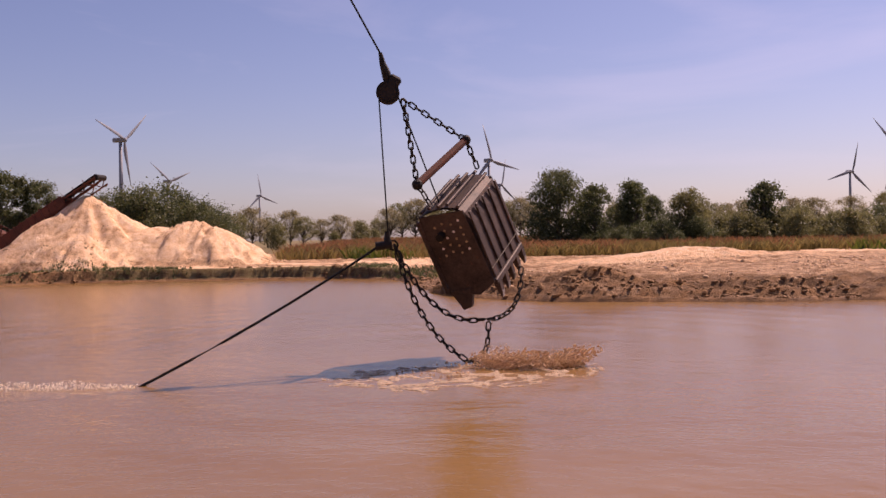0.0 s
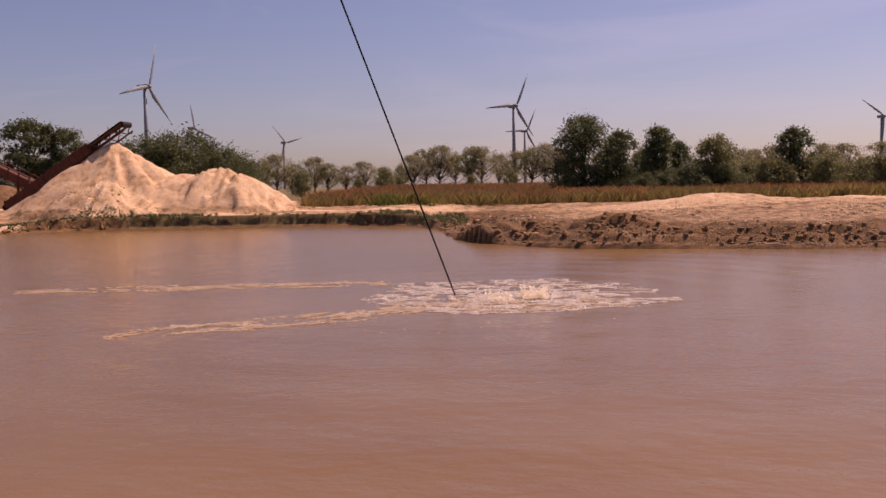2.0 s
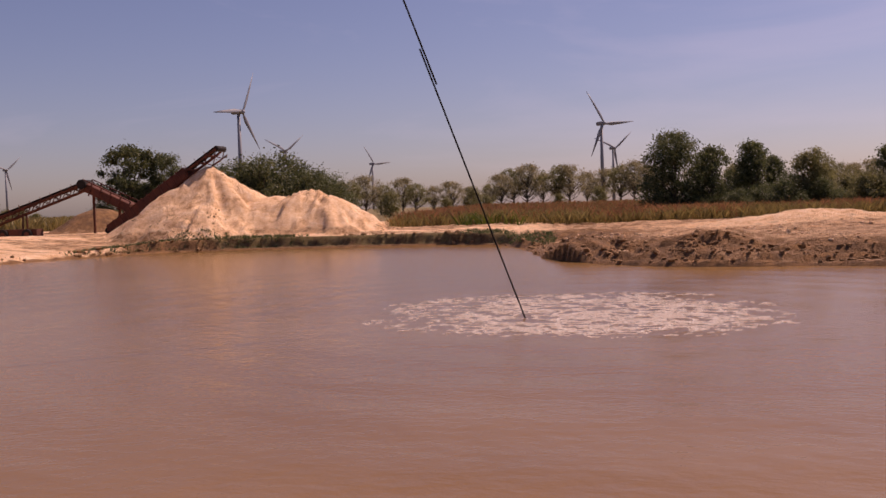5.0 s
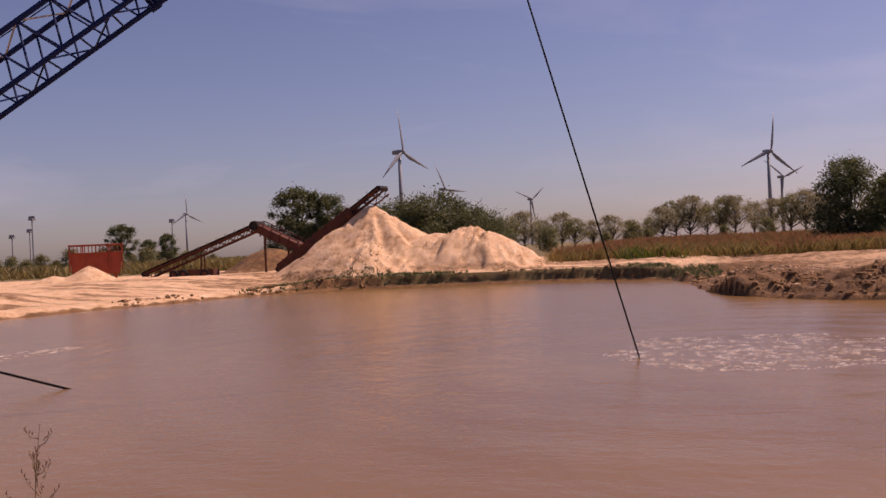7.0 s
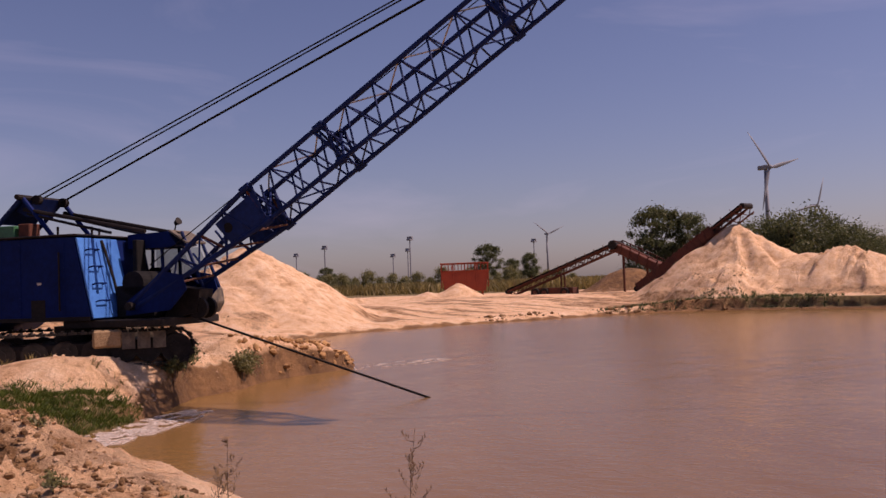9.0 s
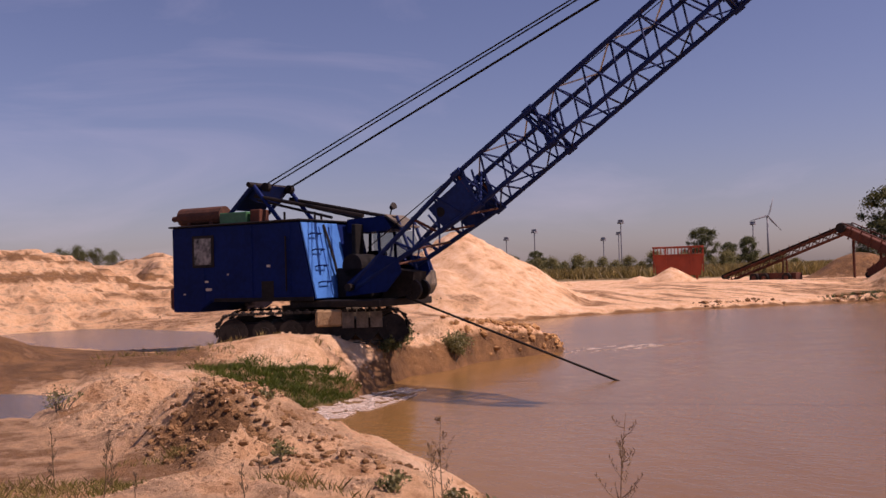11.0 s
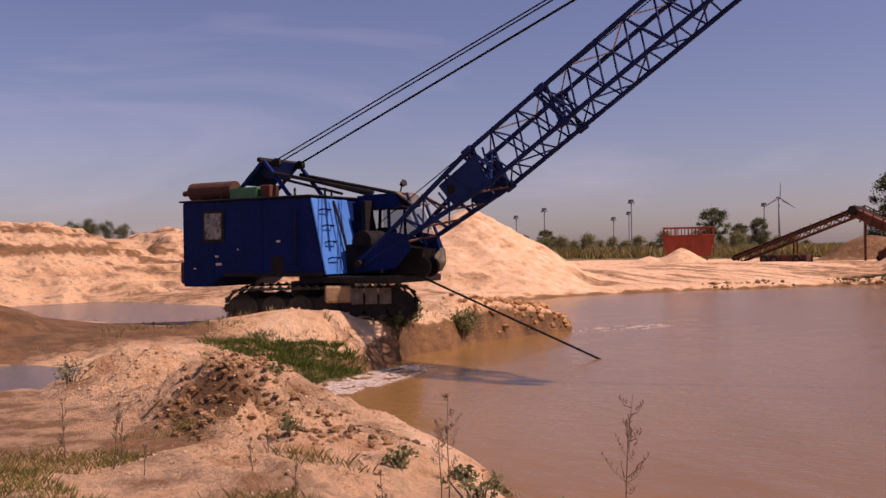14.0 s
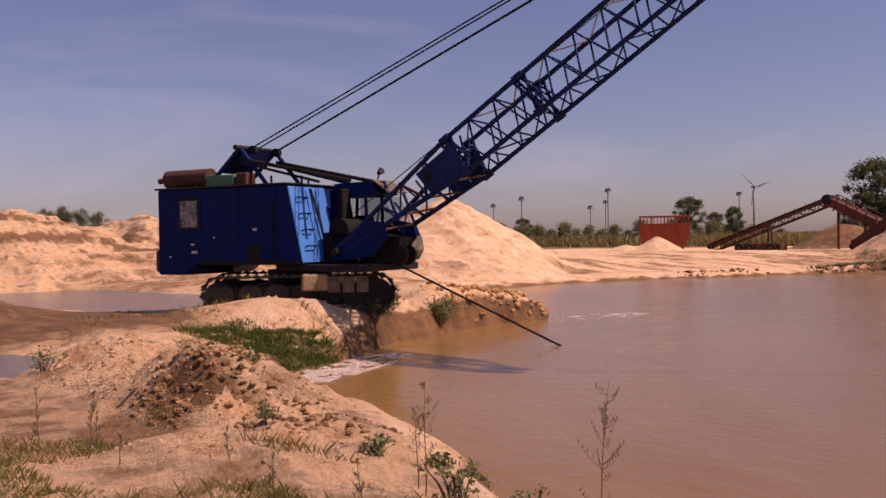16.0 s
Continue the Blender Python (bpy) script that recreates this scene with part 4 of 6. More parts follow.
def build_plant():
    # feed hopper
    th = thing("feed_hopper", pose(-56.6, 76.4, 1.5, 0, 0, 36), "red steel feed hopper with a barred grid on top", "hopper")
    bm = bmesh.new()
    lo, hi = (-2.0, -1.5, 0.9), (2.0, 1.5, 0.9)
    add_prism(bm, [(-2.05, 0.25), (2.05, 0.25), (2.35, 2.2), (-2.35, 2.2)], -1.6, 1.6)
    part("bin", bm, RED, th, "red tapered bin")
    for x in (-2.3, -1.15, 0.0, 1.15, 2.3):
        bm = bmesh.new()
        add_box(bm, (x - 0.06, -1.72, 0.6), (x + 0.06, -1.6, 2.9), 0.01)
        part("bin_post", bm, RED, th)
    for z in (2.2, 2.95):
        box("rim", (-2.42, -1.75, z), (2.42, -1.62, z + 0.12), RED, th)
        box("rim", (-2.42, 1.62, z), (2.42, 1.75, z + 0.12), RED, th)
        for x in (-2.42, 2.3):
            box("rim", (x, -1.6, z), (x + 0.12, 1.6, z + 0.12), RED, th)
    for k in range(15):
        x = -2.25 + k * 4.5 / 14
        box("grid_bar", (x - 0.04, -1.7, 2.34), (x + 0.04, -1.64, 2.92), RED, th, "", 0.0)
        box("grid_bar", (x - 0.04, -1.55, 2.96), (x + 0.04, 1.55, 3.06), RUST, th, "", 0.0)
    for x in (-1.7, 1.7):
        for y in (-1.3, 1.3):
            box("leg", (x - 0.1, y - 0.1, -0.9), (x + 0.1, y + 0.1, 0.6), RED, th)
    # first conveyor, on its wheeled carriage
    a, b2 = at(33.9, 93, 1.55), at(27.5, 90, 5.6)
    c1 = build_conveyor("feed_conveyor", a, b2, 1.0, RUST, "rusty red inclined feed conveyor on a wheeled carriage", ((0.5, 0.7),))
    mid = (a + b2) / 2 - a
    box("carriage", (mid.x - 2.2, mid.y - 2.0, -0.35), (mid.x + 2.4, mid.y - 0.9, 0.25), RUST, c1)
    for dx in (-1.6, -0.6, 1.6):
        bm = bmesh.new()
        add_bar(bm, (mid.x + dx, mid.y - 2.25, -0.2), (mid.x + dx, mid.y - 1.9, -0.2), 0.45, 18)
        wheel = part("wheel", bm, STEEL, c1, "black rubber tyre")
        bm = bmesh.new()
        add_bar(bm, (mid.x + dx, mid.y - 2.28, -0.2), (mid.x + dx, mid.y - 2.1, -0.2), 0.22, 12)
        part("rim", bm, RUST, wheel)
    # transfer chute down to the stacker
    th = thing("transfer_chute", Matrix.Translation(at(27.4, 89)), "rusty sloping transfer chute between the conveyors", "chute")
    p0, p1 = Vector((0, 0, 5.5)), at(24.9, 86, 3.4) - at(27.4, 89)
    d = p1 - p0
    m = Matrix.Translation((p0 + p1) / 2) @ d.to_track_quat("X", "Z").to_matrix().to_4x4()
    bm = bmesh.new()
    add_box(bm, (-d.length / 2, -0.6, -0.45), (d.length / 2, 0.6, 0.3), 0.05, m)
    part("trough", bm, RUST, th)
    for k in range(6):
        x = d.length * (k / 5 - 0.5)
        for y in (-0.66, 0.6):
            bm = bmesh.new()
            add_box(bm, (x - 0.06, y, -0.6), (x + 0.06, y + 0.06, 0.55), 0.0, m)
            part("trough_rib", bm, RUST, th)
    for y in (-0.68, 0.62):
        bm = bmesh.new()
        add_box(bm, (-d.length / 2, y, 0.5), (d.length / 2, y + 0.06, 0.58), 0.0, m)
        part("trough_rail", bm, RUST, th)
    for s in (-0.3, 0.25):
        p = m @ Vector((d.length * s, 0, -0.5))
        bar("leg", p, (p.x, p.y, floor_at(p.x + th.location.x, p.y + th.location.y) - 0.1), 0.12, RUST, th)
    bm = bmesh.new()
    add_bar(bm, (0, -0.9, 5.55), (0, 0.9, 5.55), 0.42, 16)
    part("head_drum", bm, STEEL, th)
    # stacker over the big heap
    build_conveyor("stacker_conveyor", at(26.1, 86.0, 1.5), at(19.9, 80, 7.95), 1.3, RUST, "long rusty stacking conveyor rising over the sand heap", ((0.28, 1.0),), 0.74)


build_plant()


# ---- wind turbines and light masts far off ----
def build_turbine(base, hub, blade, face, label):
    """A turbine; face: the bearing to which the rotor looks, in degrees."""
    th = thing("wind_turbine", Matrix.Translation(base) @ Matrix.Rotation(radians(face), 4, "Z"), label, "wind turbine", "wind turbines on the horizon")
    bm = bmesh.new()
    add_bar(bm, (0, 0, 0), (0, 0, hub), blade * 0.062, 14, blade * 0.035)
    part("tower", bm, TURBINE, th, "", True)
    bm = bmesh.new()
    add_box(bm, (-blade * 0.05, -blade * 0.09, hub - blade * 0.045), (blade * 0.05, blade * 0.19, hub + blade * 0.055), blade * 0.02)
    part("nacelle", bm, TURBINE, th)
    rot = new("rotor")
    rot.parent = th
    rot.matrix_basis = Matrix.Translation((0, -blade * 0.12, hub))
    bm = bmesh.new()
    bmesh.ops.create_uvsphere(bm, u_segments=12, v_segments=8, radius=blade * 0.055)
    part("spinner", bm, TURBINE, rot, "", True)
    for k in range(3):
        bm = bmesh.new()
        prof = [(0.03, 0.022, 0.02), (0.12, 0.035, 0.02), (0.25, 0.05, 0.014), (0.6, 0.032, 0.008), (1.0, 0.008, 0.003)]
        rings = []
        for r, c, t in prof:
            tw = 0.35 * (1 - r)
            ring = []
            for q in range(8):
                a = math.tau * q / 8
                x, y = math.cos(a) * c * blade + c * blade * 0.5, math.sin(a) * t * blade
                ring.append(bm.verts.new((x * math.cos(tw) - y * math.sin(tw), x * math.sin(tw) + y * math.cos(tw), r * blade)))
            rings.append(ring)
        for u, v in zip(rings, rings[1:]):
            for q in range(8):
                bm.faces.new((u[q], u[(q + 1) % 8], v[(q + 1) % 8], v[q]))
        bm.faces.new(rings[-1])
        ob = part("blade", bm, TURBINE, rot, "", True)
        ob.matrix_basis = Matrix.Rotation(math.tau * k / 3, 4, "Y")
    return rot


# bearing, distance, hub height, blade length, first rotor angle, facing
TURBINES = [(18.75, 560, 60.5, 25.5, 50, 70), (16.2, 900, 58.5, 26.0, 68, 54), (10.95, 1150, 56.5, 26.0, -10, 48), (-2.85, 560, 48.0, 21.5, -16.5, 34),
            (-3.5, 800, 46.5, 22.0, 11, 34), (-23.35, 640, 39.5, 18.5, 13, 14), (-25.6, 600, 48.0, 24.0, 80, 10), (31.5, 900, 45.0, 18.0, -8, 60), (39.8, 1500, 70.0, 30.0, 20, 60)]
rotors = []
for az, d, hub, blade, phase, face in TURBINES[:8]:
    rotors.append((build_turbine(at(az, d, 0.5), hub - 0.5, blade, face, "white three-bladed wind turbine, coloured grey as if backlit, turning on the horizon"), phase))

for az, d, top in ((39.8, 420, 22.0), (39.95, 520, 20.5), (40.85, 480, 16.5), (44.95, 430, 19.6), (46.65, 470, 17.9), (32.3, 480, 21.5)):
    th = thing("light_mast", Matrix.Translation(at(az, d, 1.0)), "slender grey floodlight mast far across the fields", "mast", "light masts")
    bm = bmesh.new()
    add_bar(bm, (0, 0, 0), (0, 0, top - 1), 0.34, 8, 0.24)
    part("pole", bm, TURBINE, th)
    bm = bmesh.new()
    add_box(bm, (-1.1, -1.1, top - 1.2), (1.1, 1.1, top - 0.4), 0.1)
    add_box(bm, (-1.4, -0.4, top - 0.4), (1.4, 0.4, top + 0.6), 0.1)
    part("floodlight_head", bm, TURBINE, th)


# ---- trees and shrubs ----
def leaf_mesh(name, clumps, per, size, mat, rng, droop=0.0):
    """Many small leaf blades round the clump centres (x, y, z, radius)."""
    c = np.repeat(np.array(clumps), per, axis=0)
    n = len(c)
    p = c[:, :3] + rng.normal(size=(n, 3)) * (c[:, 3] * 0.62)[:, None] * np.array([1, 1, 0.8])
    p[:, 2] = np.maximum(p[:, 2], 0.05)
    a = rng.normal(size=(n, 3))
    a /= np.linalg.norm(a, axis=1)[:, None]
    a[:, 2] -= droop
    a[:, 0] += 0.45
    b = np.cross(a, rng.normal(size=(n, 3)))
    b /= np.linalg.norm(b, axis=1)[:, None]
    s = (size * (0.6 + 0.8 * rng.random(n)))[:, None]
    v = np.stack([p - a * s, p + b * s * 0.55, p + a * s, p - b * s * 0.55], 1).reshape(-1, 3)
    me = bpy.data.meshes.new(name)
    me.from_pydata(v.tolist(), [], np.arange(4 * n).reshape(-1, 4).tolist())
    me.materials.append(mat)
    return me


def make_tree(seed, height, width, mat, style, label, leaves=5200, size=0.2):
    """style: round, upright, thin (see-through), shrub."""
    rng = np.random.default_rng(seed)
    th = thing("tree" if style != "shrub" else "shrub", Matrix(), label, "tree" if style != "shrub" else "shrub")
    base = {"round": 0.28, "upright": 0.03, "thin": 0.32, "shrub": 0.03}[style]
    n = {"round": 80, "upright": 110, "thin": 75, "shrub": 44}[style]
    clumps = []
    lean = rng.normal(size=2) * 0.04 * height
    for k in range(n):
        f = base + (1 - base) * rng.random() ** 0.8
        if style == "upright":
            prof = 0.95 * (1 - ((f - 0.42) / 0.62) ** 2) ** 0.5 if abs(f - 0.42) < 0.62 else 0.2
        elif style == "shrub":
            prof = math.sqrt(max(0.02, 1 - f * f))
        else:
            g = (f - base) / (1 - base)
            prof = math.sqrt(max(0.06, 1 - (2 * g - 0.9) ** 2 / 1.25))
        a = rng.random() * math.tau
        r = width / 2 * prof * (0.45 + 0.55 * rng.random()) * (0.8 + 0.35 * math.sin(2 * a + seed))
        cr = (0.075 if style == "thin" else 0.115 if style != "shrub" else 0.15) * min(height, width) * (0.6 + 0.8 * rng.random())
        clumps.append((math.cos(a) * r + lean[0] * f, math.sin(a) * r + lean[1] * f, max(cr * 0.6, f * height - cr * 0.4), cr))
    trunk_r = 0.018 * height + 0.04
    bm = bmesh.new()
    top = height * 0.75
    tube_along(bm, [(lean[0] * f + 0.1 * math.sin(5 * f + seed), lean[1] * f, -0.4 + f * top) for f in (0, 0.25, 0.5, 0.75, 1.0)],
               [trunk_r * q for q in (1.25, 1.0, 0.75, 0.5, 0.2)], 7)
    part("trunk", bm, BARK, th, "", True)
    for c in clumps[:: 3 if style != "thin" else 2]:
        f = max(0.12, min(0.85, (c[2] / height) * 0.62))
        bm = bmesh.new()
        s = Vector((lean[0] * f, lean[1] * f, -0.4 + f * top))
        e = Vector(c[:3])
        m = s.lerp(e, 0.5) + Vector((0, 0, -0.05 * height))
        tube_along(bm, [s, m, e], [trunk_r * 0.45, trunk_r * 0.28, trunk_r * 0.08], 5)
        part("limb", bm, BARK, th)
    per = max(20, leaves // n)
    part_of("crown", leaf_mesh("crown", clumps, per, size, mat, rng, 0.35 if style == "upright" else 0.0), mat, th)
    return th


def place(proto, used, az, d, scale, turn, z=None):
    p = at(az, d)
    p.z = floor_at(p.x, p.y) - 0.05 if z is None else z
    m = Matrix.Translation(p) @ Matrix.Rotation(radians(turn), 4, "Z")
    if proto not in used:
        used.add(proto)
        proto.matrix_world = m
        proto.scale = (scale, scale, scale)
        return proto
    ob = copy_thing(proto, m)
    ob.scale = (scale, scale, scale)
    return ob


def build_trees():
    used = set()
    willow = make_tree(1, 8.2, 6.6, LEAF_DARK, "upright", "dense dark green willow tree swaying over dry grass", 22000, 0.095)
    ragged = make_tree(2, 6.6, 4.2, LEAF_DARK, "upright", "ragged dark green tree in the hedge row", 10000, 0.1)
    ragged2 = make_tree(3, 6.2, 4.8, LEAF_MID, "upright", "windblown mid-green tree in the hedge row", 10000, 0.1)
    oak = make_tree(4, 9.0, 10.5, LEAF_HAZE, "thin", "thin-leaved young oak at the far field edge, haze in its leaf colour", 4600, 0.14)
    oak2 = make_tree(5, 9.0, 10.5, LEAF_MID, "thin", "spreading green tree at the far field edge", 5600, 0.14)
    big = make_tree(6, 10.0, 7.4, LEAF_DARK, "thin", "tall dark green tree behind the screening plant", 12000, 0.13)
    bush = make_tree(7, 3.2, 4.6, LEAF_DARK, "shrub", "dense dark green shrub", 9000, 0.055)
    bush2 = make_tree(8, 3.0, 3.6, LEAF_MID, "shrub", "olive green shrub at the field edge", 5200, 0.075)
    # hedge row on the east field
    place(willow, used, -6.95, 98, 1.0, 0)
    for az, d, s, turn in ((-9.1, 100, 1.0, 40), (-11.3, 104, 1.08, 120), (-12.4, 106, 0.85, 200), (-18.85, 100, 0.98, 20)):
        place(ragged, used, az, d, s, turn)
    for az, d, s, turn in ((-10.4, 108, 0.85, 0), (-14.25, 98, 0.98, 80), (-20.9, 108, 0.72, 150), (-19.9, 100, 0.6, 20), (-15.4, 110, 0.75, 260), (-22.3, 115, 0.6, 30)):
        place(ragged2, used, az, d, s, turn)
    for az, d, s in ((-13.2, 96, 1.15), (-17.0, 112, 0.9), (-14.9, 97, 1.0), (-23.2, 120, 0.95), (-24.7, 118, 1.3), (-8.4, 100, 0.9)):
        place(bush, used, az, d, s, az * 40)
    for k in range(8):
        place(bush, used, -8.6 - k * 1.05 - 0.3 * math.sin(k * 3.1), 97 + 3 * math.sin(k * 2.1), 0.5 + 0.45 * abs(math.sin(k * 1.3)), k * 47)
    for k in range(12):
        place(bush2, used, -15.6 - k * 0.85, 100 + 5 * math.sin(k * 1.9), 0.85 + 0.35 * abs(math.sin(k * 2.3)), k * 61)
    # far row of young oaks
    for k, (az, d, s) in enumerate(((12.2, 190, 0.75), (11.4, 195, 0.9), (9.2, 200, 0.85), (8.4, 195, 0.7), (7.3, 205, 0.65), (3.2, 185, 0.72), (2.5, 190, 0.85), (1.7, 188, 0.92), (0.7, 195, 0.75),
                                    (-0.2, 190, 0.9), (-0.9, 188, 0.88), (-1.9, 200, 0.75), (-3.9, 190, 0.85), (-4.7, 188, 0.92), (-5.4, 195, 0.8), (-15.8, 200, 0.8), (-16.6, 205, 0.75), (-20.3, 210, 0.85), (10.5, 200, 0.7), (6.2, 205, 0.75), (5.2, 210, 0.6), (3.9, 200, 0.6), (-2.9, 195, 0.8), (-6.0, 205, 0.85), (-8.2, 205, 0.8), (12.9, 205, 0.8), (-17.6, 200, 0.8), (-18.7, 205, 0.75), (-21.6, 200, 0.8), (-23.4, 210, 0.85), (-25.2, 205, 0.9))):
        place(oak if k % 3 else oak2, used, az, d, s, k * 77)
    for az, d, s in ((10.05, 150, 1.35), (4.95, 150, 1.25), (4.2, 155, 0.8), (-2.6, 150, 1.0), (6.5, 160, 0.9), (-0.3, 150, 0.7)):
        place(bush2, used, az, d, s, az * 50)
    # behind the heap and the plant
    for az, d, s, turn in ((25.3, 130, 1.08, 0), (22.9, 130, 0.95, 90), (24.2, 136, 0.6, 200), (21.9, 134, 0.7, 40)):
        place(big, used, az, d, s, turn)
    for k, (az, d, s) in enumerate(((19.4, 116, 2.2), (18.4, 118, 2.4), (17.5, 116, 2.5), (16.7, 118, 2.6), (15.9, 116, 2.3), (15.1, 116, 2.0), (14.5, 112, 1.8), (13.8, 114, 1.95), (20.3, 120, 2.0), (26.3, 128, 1.2), (22.0, 128, 1.3))):
        place(bush, used, az, d, s, k * 55)
    for az, d, s, turn in ((35.3, 190, 0.88, 0), (33.7, 200, 0.6, 40), (32.5, 190, 0.68, 90), (45.0, 300, 0.75, 10), (46.2, 300, 0.6, 60), (44.4, 300, 0.55, 100)):
        place(big, used, az, d, s, turn)
    for k in range(26):
        az = 30 + k * 0.78
        place(bush2, used, az, 185 + 40 * math.sin(k * 2.3), 0.8 + 0.5 * abs(math.sin(k * 1.7)), k * 33)
    for k, (az, d, s) in enumerate(((43.7, 200, 0.95), (45.2, 190, 1.1), (46.4, 200, 1.0), (47.6, 190, 1.3), (48.4, 195, 1.0), (73.4, 84, 0.42), (72.5, 84, 0.5), (71.6, 85, 0.52), (70.7, 84, 0.5), (69.8, 85, 0.42))):
        place(bush, used, az, d, s, k * 70)


build_trees()


def tufts(name, n, region, height, width, mat, label, category, seed, per=7, keep=None):
    """Blades of grass in tufts over a stretch of the ground, as one object."""
    rng = np.random.default_rng(seed)
    x0, x1, y0, y1 = region
    x, y = x0 + (x1 - x0) * rng.random(n), y0 + (y1 - y0) * rng.random(n)
    if keep is not None:
        k = keep(x, y, rng.random(n))
        x, y = x[k], y[k]
    h, wob = floor_many(x, y)
    k = (wob > 0.05)
    x, y, h = np.repeat(x[k], per), np.repeat(y[k], per), np.repeat(h[k], per)
    m = len(x)
    x = x + rng.normal(size=m) * height * 0.22
    y = y + rng.normal(size=m) * height * 0.22
    a = rng.random(m) * math.tau
    hh = height * (0.45 + 0.75 * rng.random(m))
    lx, ly = rng.normal(size=m) * hh * 0.42, rng.normal(size=m) * hh * 0.42
    w = width * (0.6 + 0.8 * rng.random(m))
    dx, dy = np.cos(a) * w, np.sin(a) * w
    z = h - 0.05
    v = np.stack([np.stack([x - dx, y - dy, z], 1), np.stack([x + dx, y + dy, z], 1),
                  np.stack([x + dx * 0.6 + lx * 0.45, y + dy * 0.6 + ly * 0.45, z + hh * 0.6], 1), np.stack([x + lx, y + ly, z + hh], 1)], 1).reshape(-1, 3)
    me = bpy.data.meshes.new(name)
    me.from_pydata(v.tolist(), [], np.arange(4 * m).reshape(-1, 4).tolist())
    return tagged(part_of(name, me, mat), label, category, "", "stuff")


tufts("field_grass", 15000, (-14, 75, 77.5, 132), 1.0, 0.03, GRASS_DRY, "tall dry yellow-green grass of the field", "grass", 11, 10)
tufts("red_grass", 10000, (-14, 75, 79, 128), 1.15, 0.03, GRASS_RED, "reddish brown seeding grass in the field", "grass", 12, 9,
      lambda x, y, r: r < 0.3 + 0.7 * (value_noise(x / 9, y / 5, 5) > 0.45))
tufts("green_weeds", 4200, (-14, 60, 76, 110), 0.9, 0.07, GRASS_GREEN, "green weeds between the dry grass", "weeds", 13, 7,
      lambda x, y, r: value_noise(x / 6, y / 6, 9) > 0.55)
tufts("far_scrub", 5000, (-150, -45, 100, 190), 1.6, 0.12, GRASS_DRY, "low scrub beyond the plant", "scrub", 14, 8)
tufts("shore_weeds", 7000, (-32, 0, 56, 69), 0.26, 0.03, LEAF_DARK, "low dark green weeds along the foot of the heap", "weeds", 15, 7,
      lambda x, y, r: (np.abs(shore_distance(x, y) - 1.6) < 1.3) & (value_noise(x / 4.0, y / 4.0, 19) > 0.35 + 0.3 * r))
tufts("cove_grass", 10000, (-20.5, -14.5, 8.4, 13.6), 0.15, 0.007, GRASS_GREEN, "bright green waterside grass under the bank", "grass", 16, 9,
      lambda x, y, r: (bump(x, y, -17.4, 10.4, 2.0, 1.4, 55) > 0.25 + 0.4 * r))
tufts("bank_grass", 900, (-23, -14, 7, 15), 0.18, 0.008, GRASS_DRY, "thin dry grass on the sandy bank", "grass", 17, 6,
      lambda x, y, r: value_noise(x, y, 4) > 0.6)
tufts("near_grass", 2600, (-9.5, -3.5, 1.2, 4.2), 0.13, 0.0022, GRASS_DRY, "sparse dry grass on the near bank", "grass", 18, 6,
      lambda x, y, r: value_noise(x * 1.3, y * 1.3, 6) > 0.52)
tufts("near_green_grass", 2600, (-9.0, -4.6, 1.3, 3.2), 0.10, 0.0025, GRASS_OLIVE, "yellow-green grass tufts at the foot of the weeds", "grass", 19, 8,
      lambda x, y, r: value_noise(x * 1.1, y * 1.6, 16) > 0.5)


# ---- bucket, rigging and ropes ----
TIP = MACHINE @ boom_point(15.8, 0, 0)


def link_mesh():
    bm = bmesh.new()
    pts = []
    for k in range(10):
        a = math.tau * k / 10
        pts.append((math.cos(a) * 0.042, 0, math.sin(a) * 0.042 + (0.04 if math.sin(a) > 0 else -0.04)))
    rings = []
    for k, p in enumerate(pts):
        a, b2 = Vector(pts[k - 1]), Vector(pts[(k + 1) % 10])
        q = (b2 - a).normalized().to_track_quat("Z", "Y")
        rings.append([bm.verts.new(Vector(p) + q @ Vector((math.cos(j * math.tau / 5) * 0.016, math.sin(j * math.tau / 5) * 0.016, 0))) for j in range(5)])
    for k in range(10):
        u, v = rings[k], rings[(k + 1) % 10]
        for j in range(5):
            bm.faces.new((u[j], u[(j + 1) % 5], v[(j + 1) % 5], v[j]))
    me = bpy.data.meshes.new("chain_link")
    bm.to_mesh(me)
    bm.free()
    me.materials.append(STEEL)
    return me


LINK = link_mesh()


def chain(parent, pts, scale=1.0):
    """Links along a bent line, each turned a quarter against the last."""
    pts = [Vector(p) for p in pts]
    lens = [(b2 - a).length for a, b2 in zip(pts, pts[1:])]
    total, pitch = sum(lens), 0.128 * scale
    n = max(2, int(total / pitch))
    for k in range(n):
        d = total * (k + 0.5) / n
        for a, b2, le in zip(pts, pts[1:], lens):
            if d <= le:
                break
            d -= le
        dirn = (b2 - a).normalized()
        ob = part_of("chain_link", LINK, STEEL, parent)
        ob.matrix_basis = Matrix.Translation(a.lerp(b2, min(1, d / le))) @ dirn.to_track_quat("Z", "Y").to_matrix().to_4x4() @ Matrix.Rotation(radians(90 * (k % 2) + 15), 4, "Z") @ Matrix.Diagonal((scale, scale, scale, 1))


def droop(a, b2, low, n=9):
    a, b2, low = Vector(a), Vector(b2), Vector(low)
    return [a * (1 - t) ** 2 + low * 2 * t * (1 - t) + b2 * t * t for t in (k / n for k in range(n + 1))]


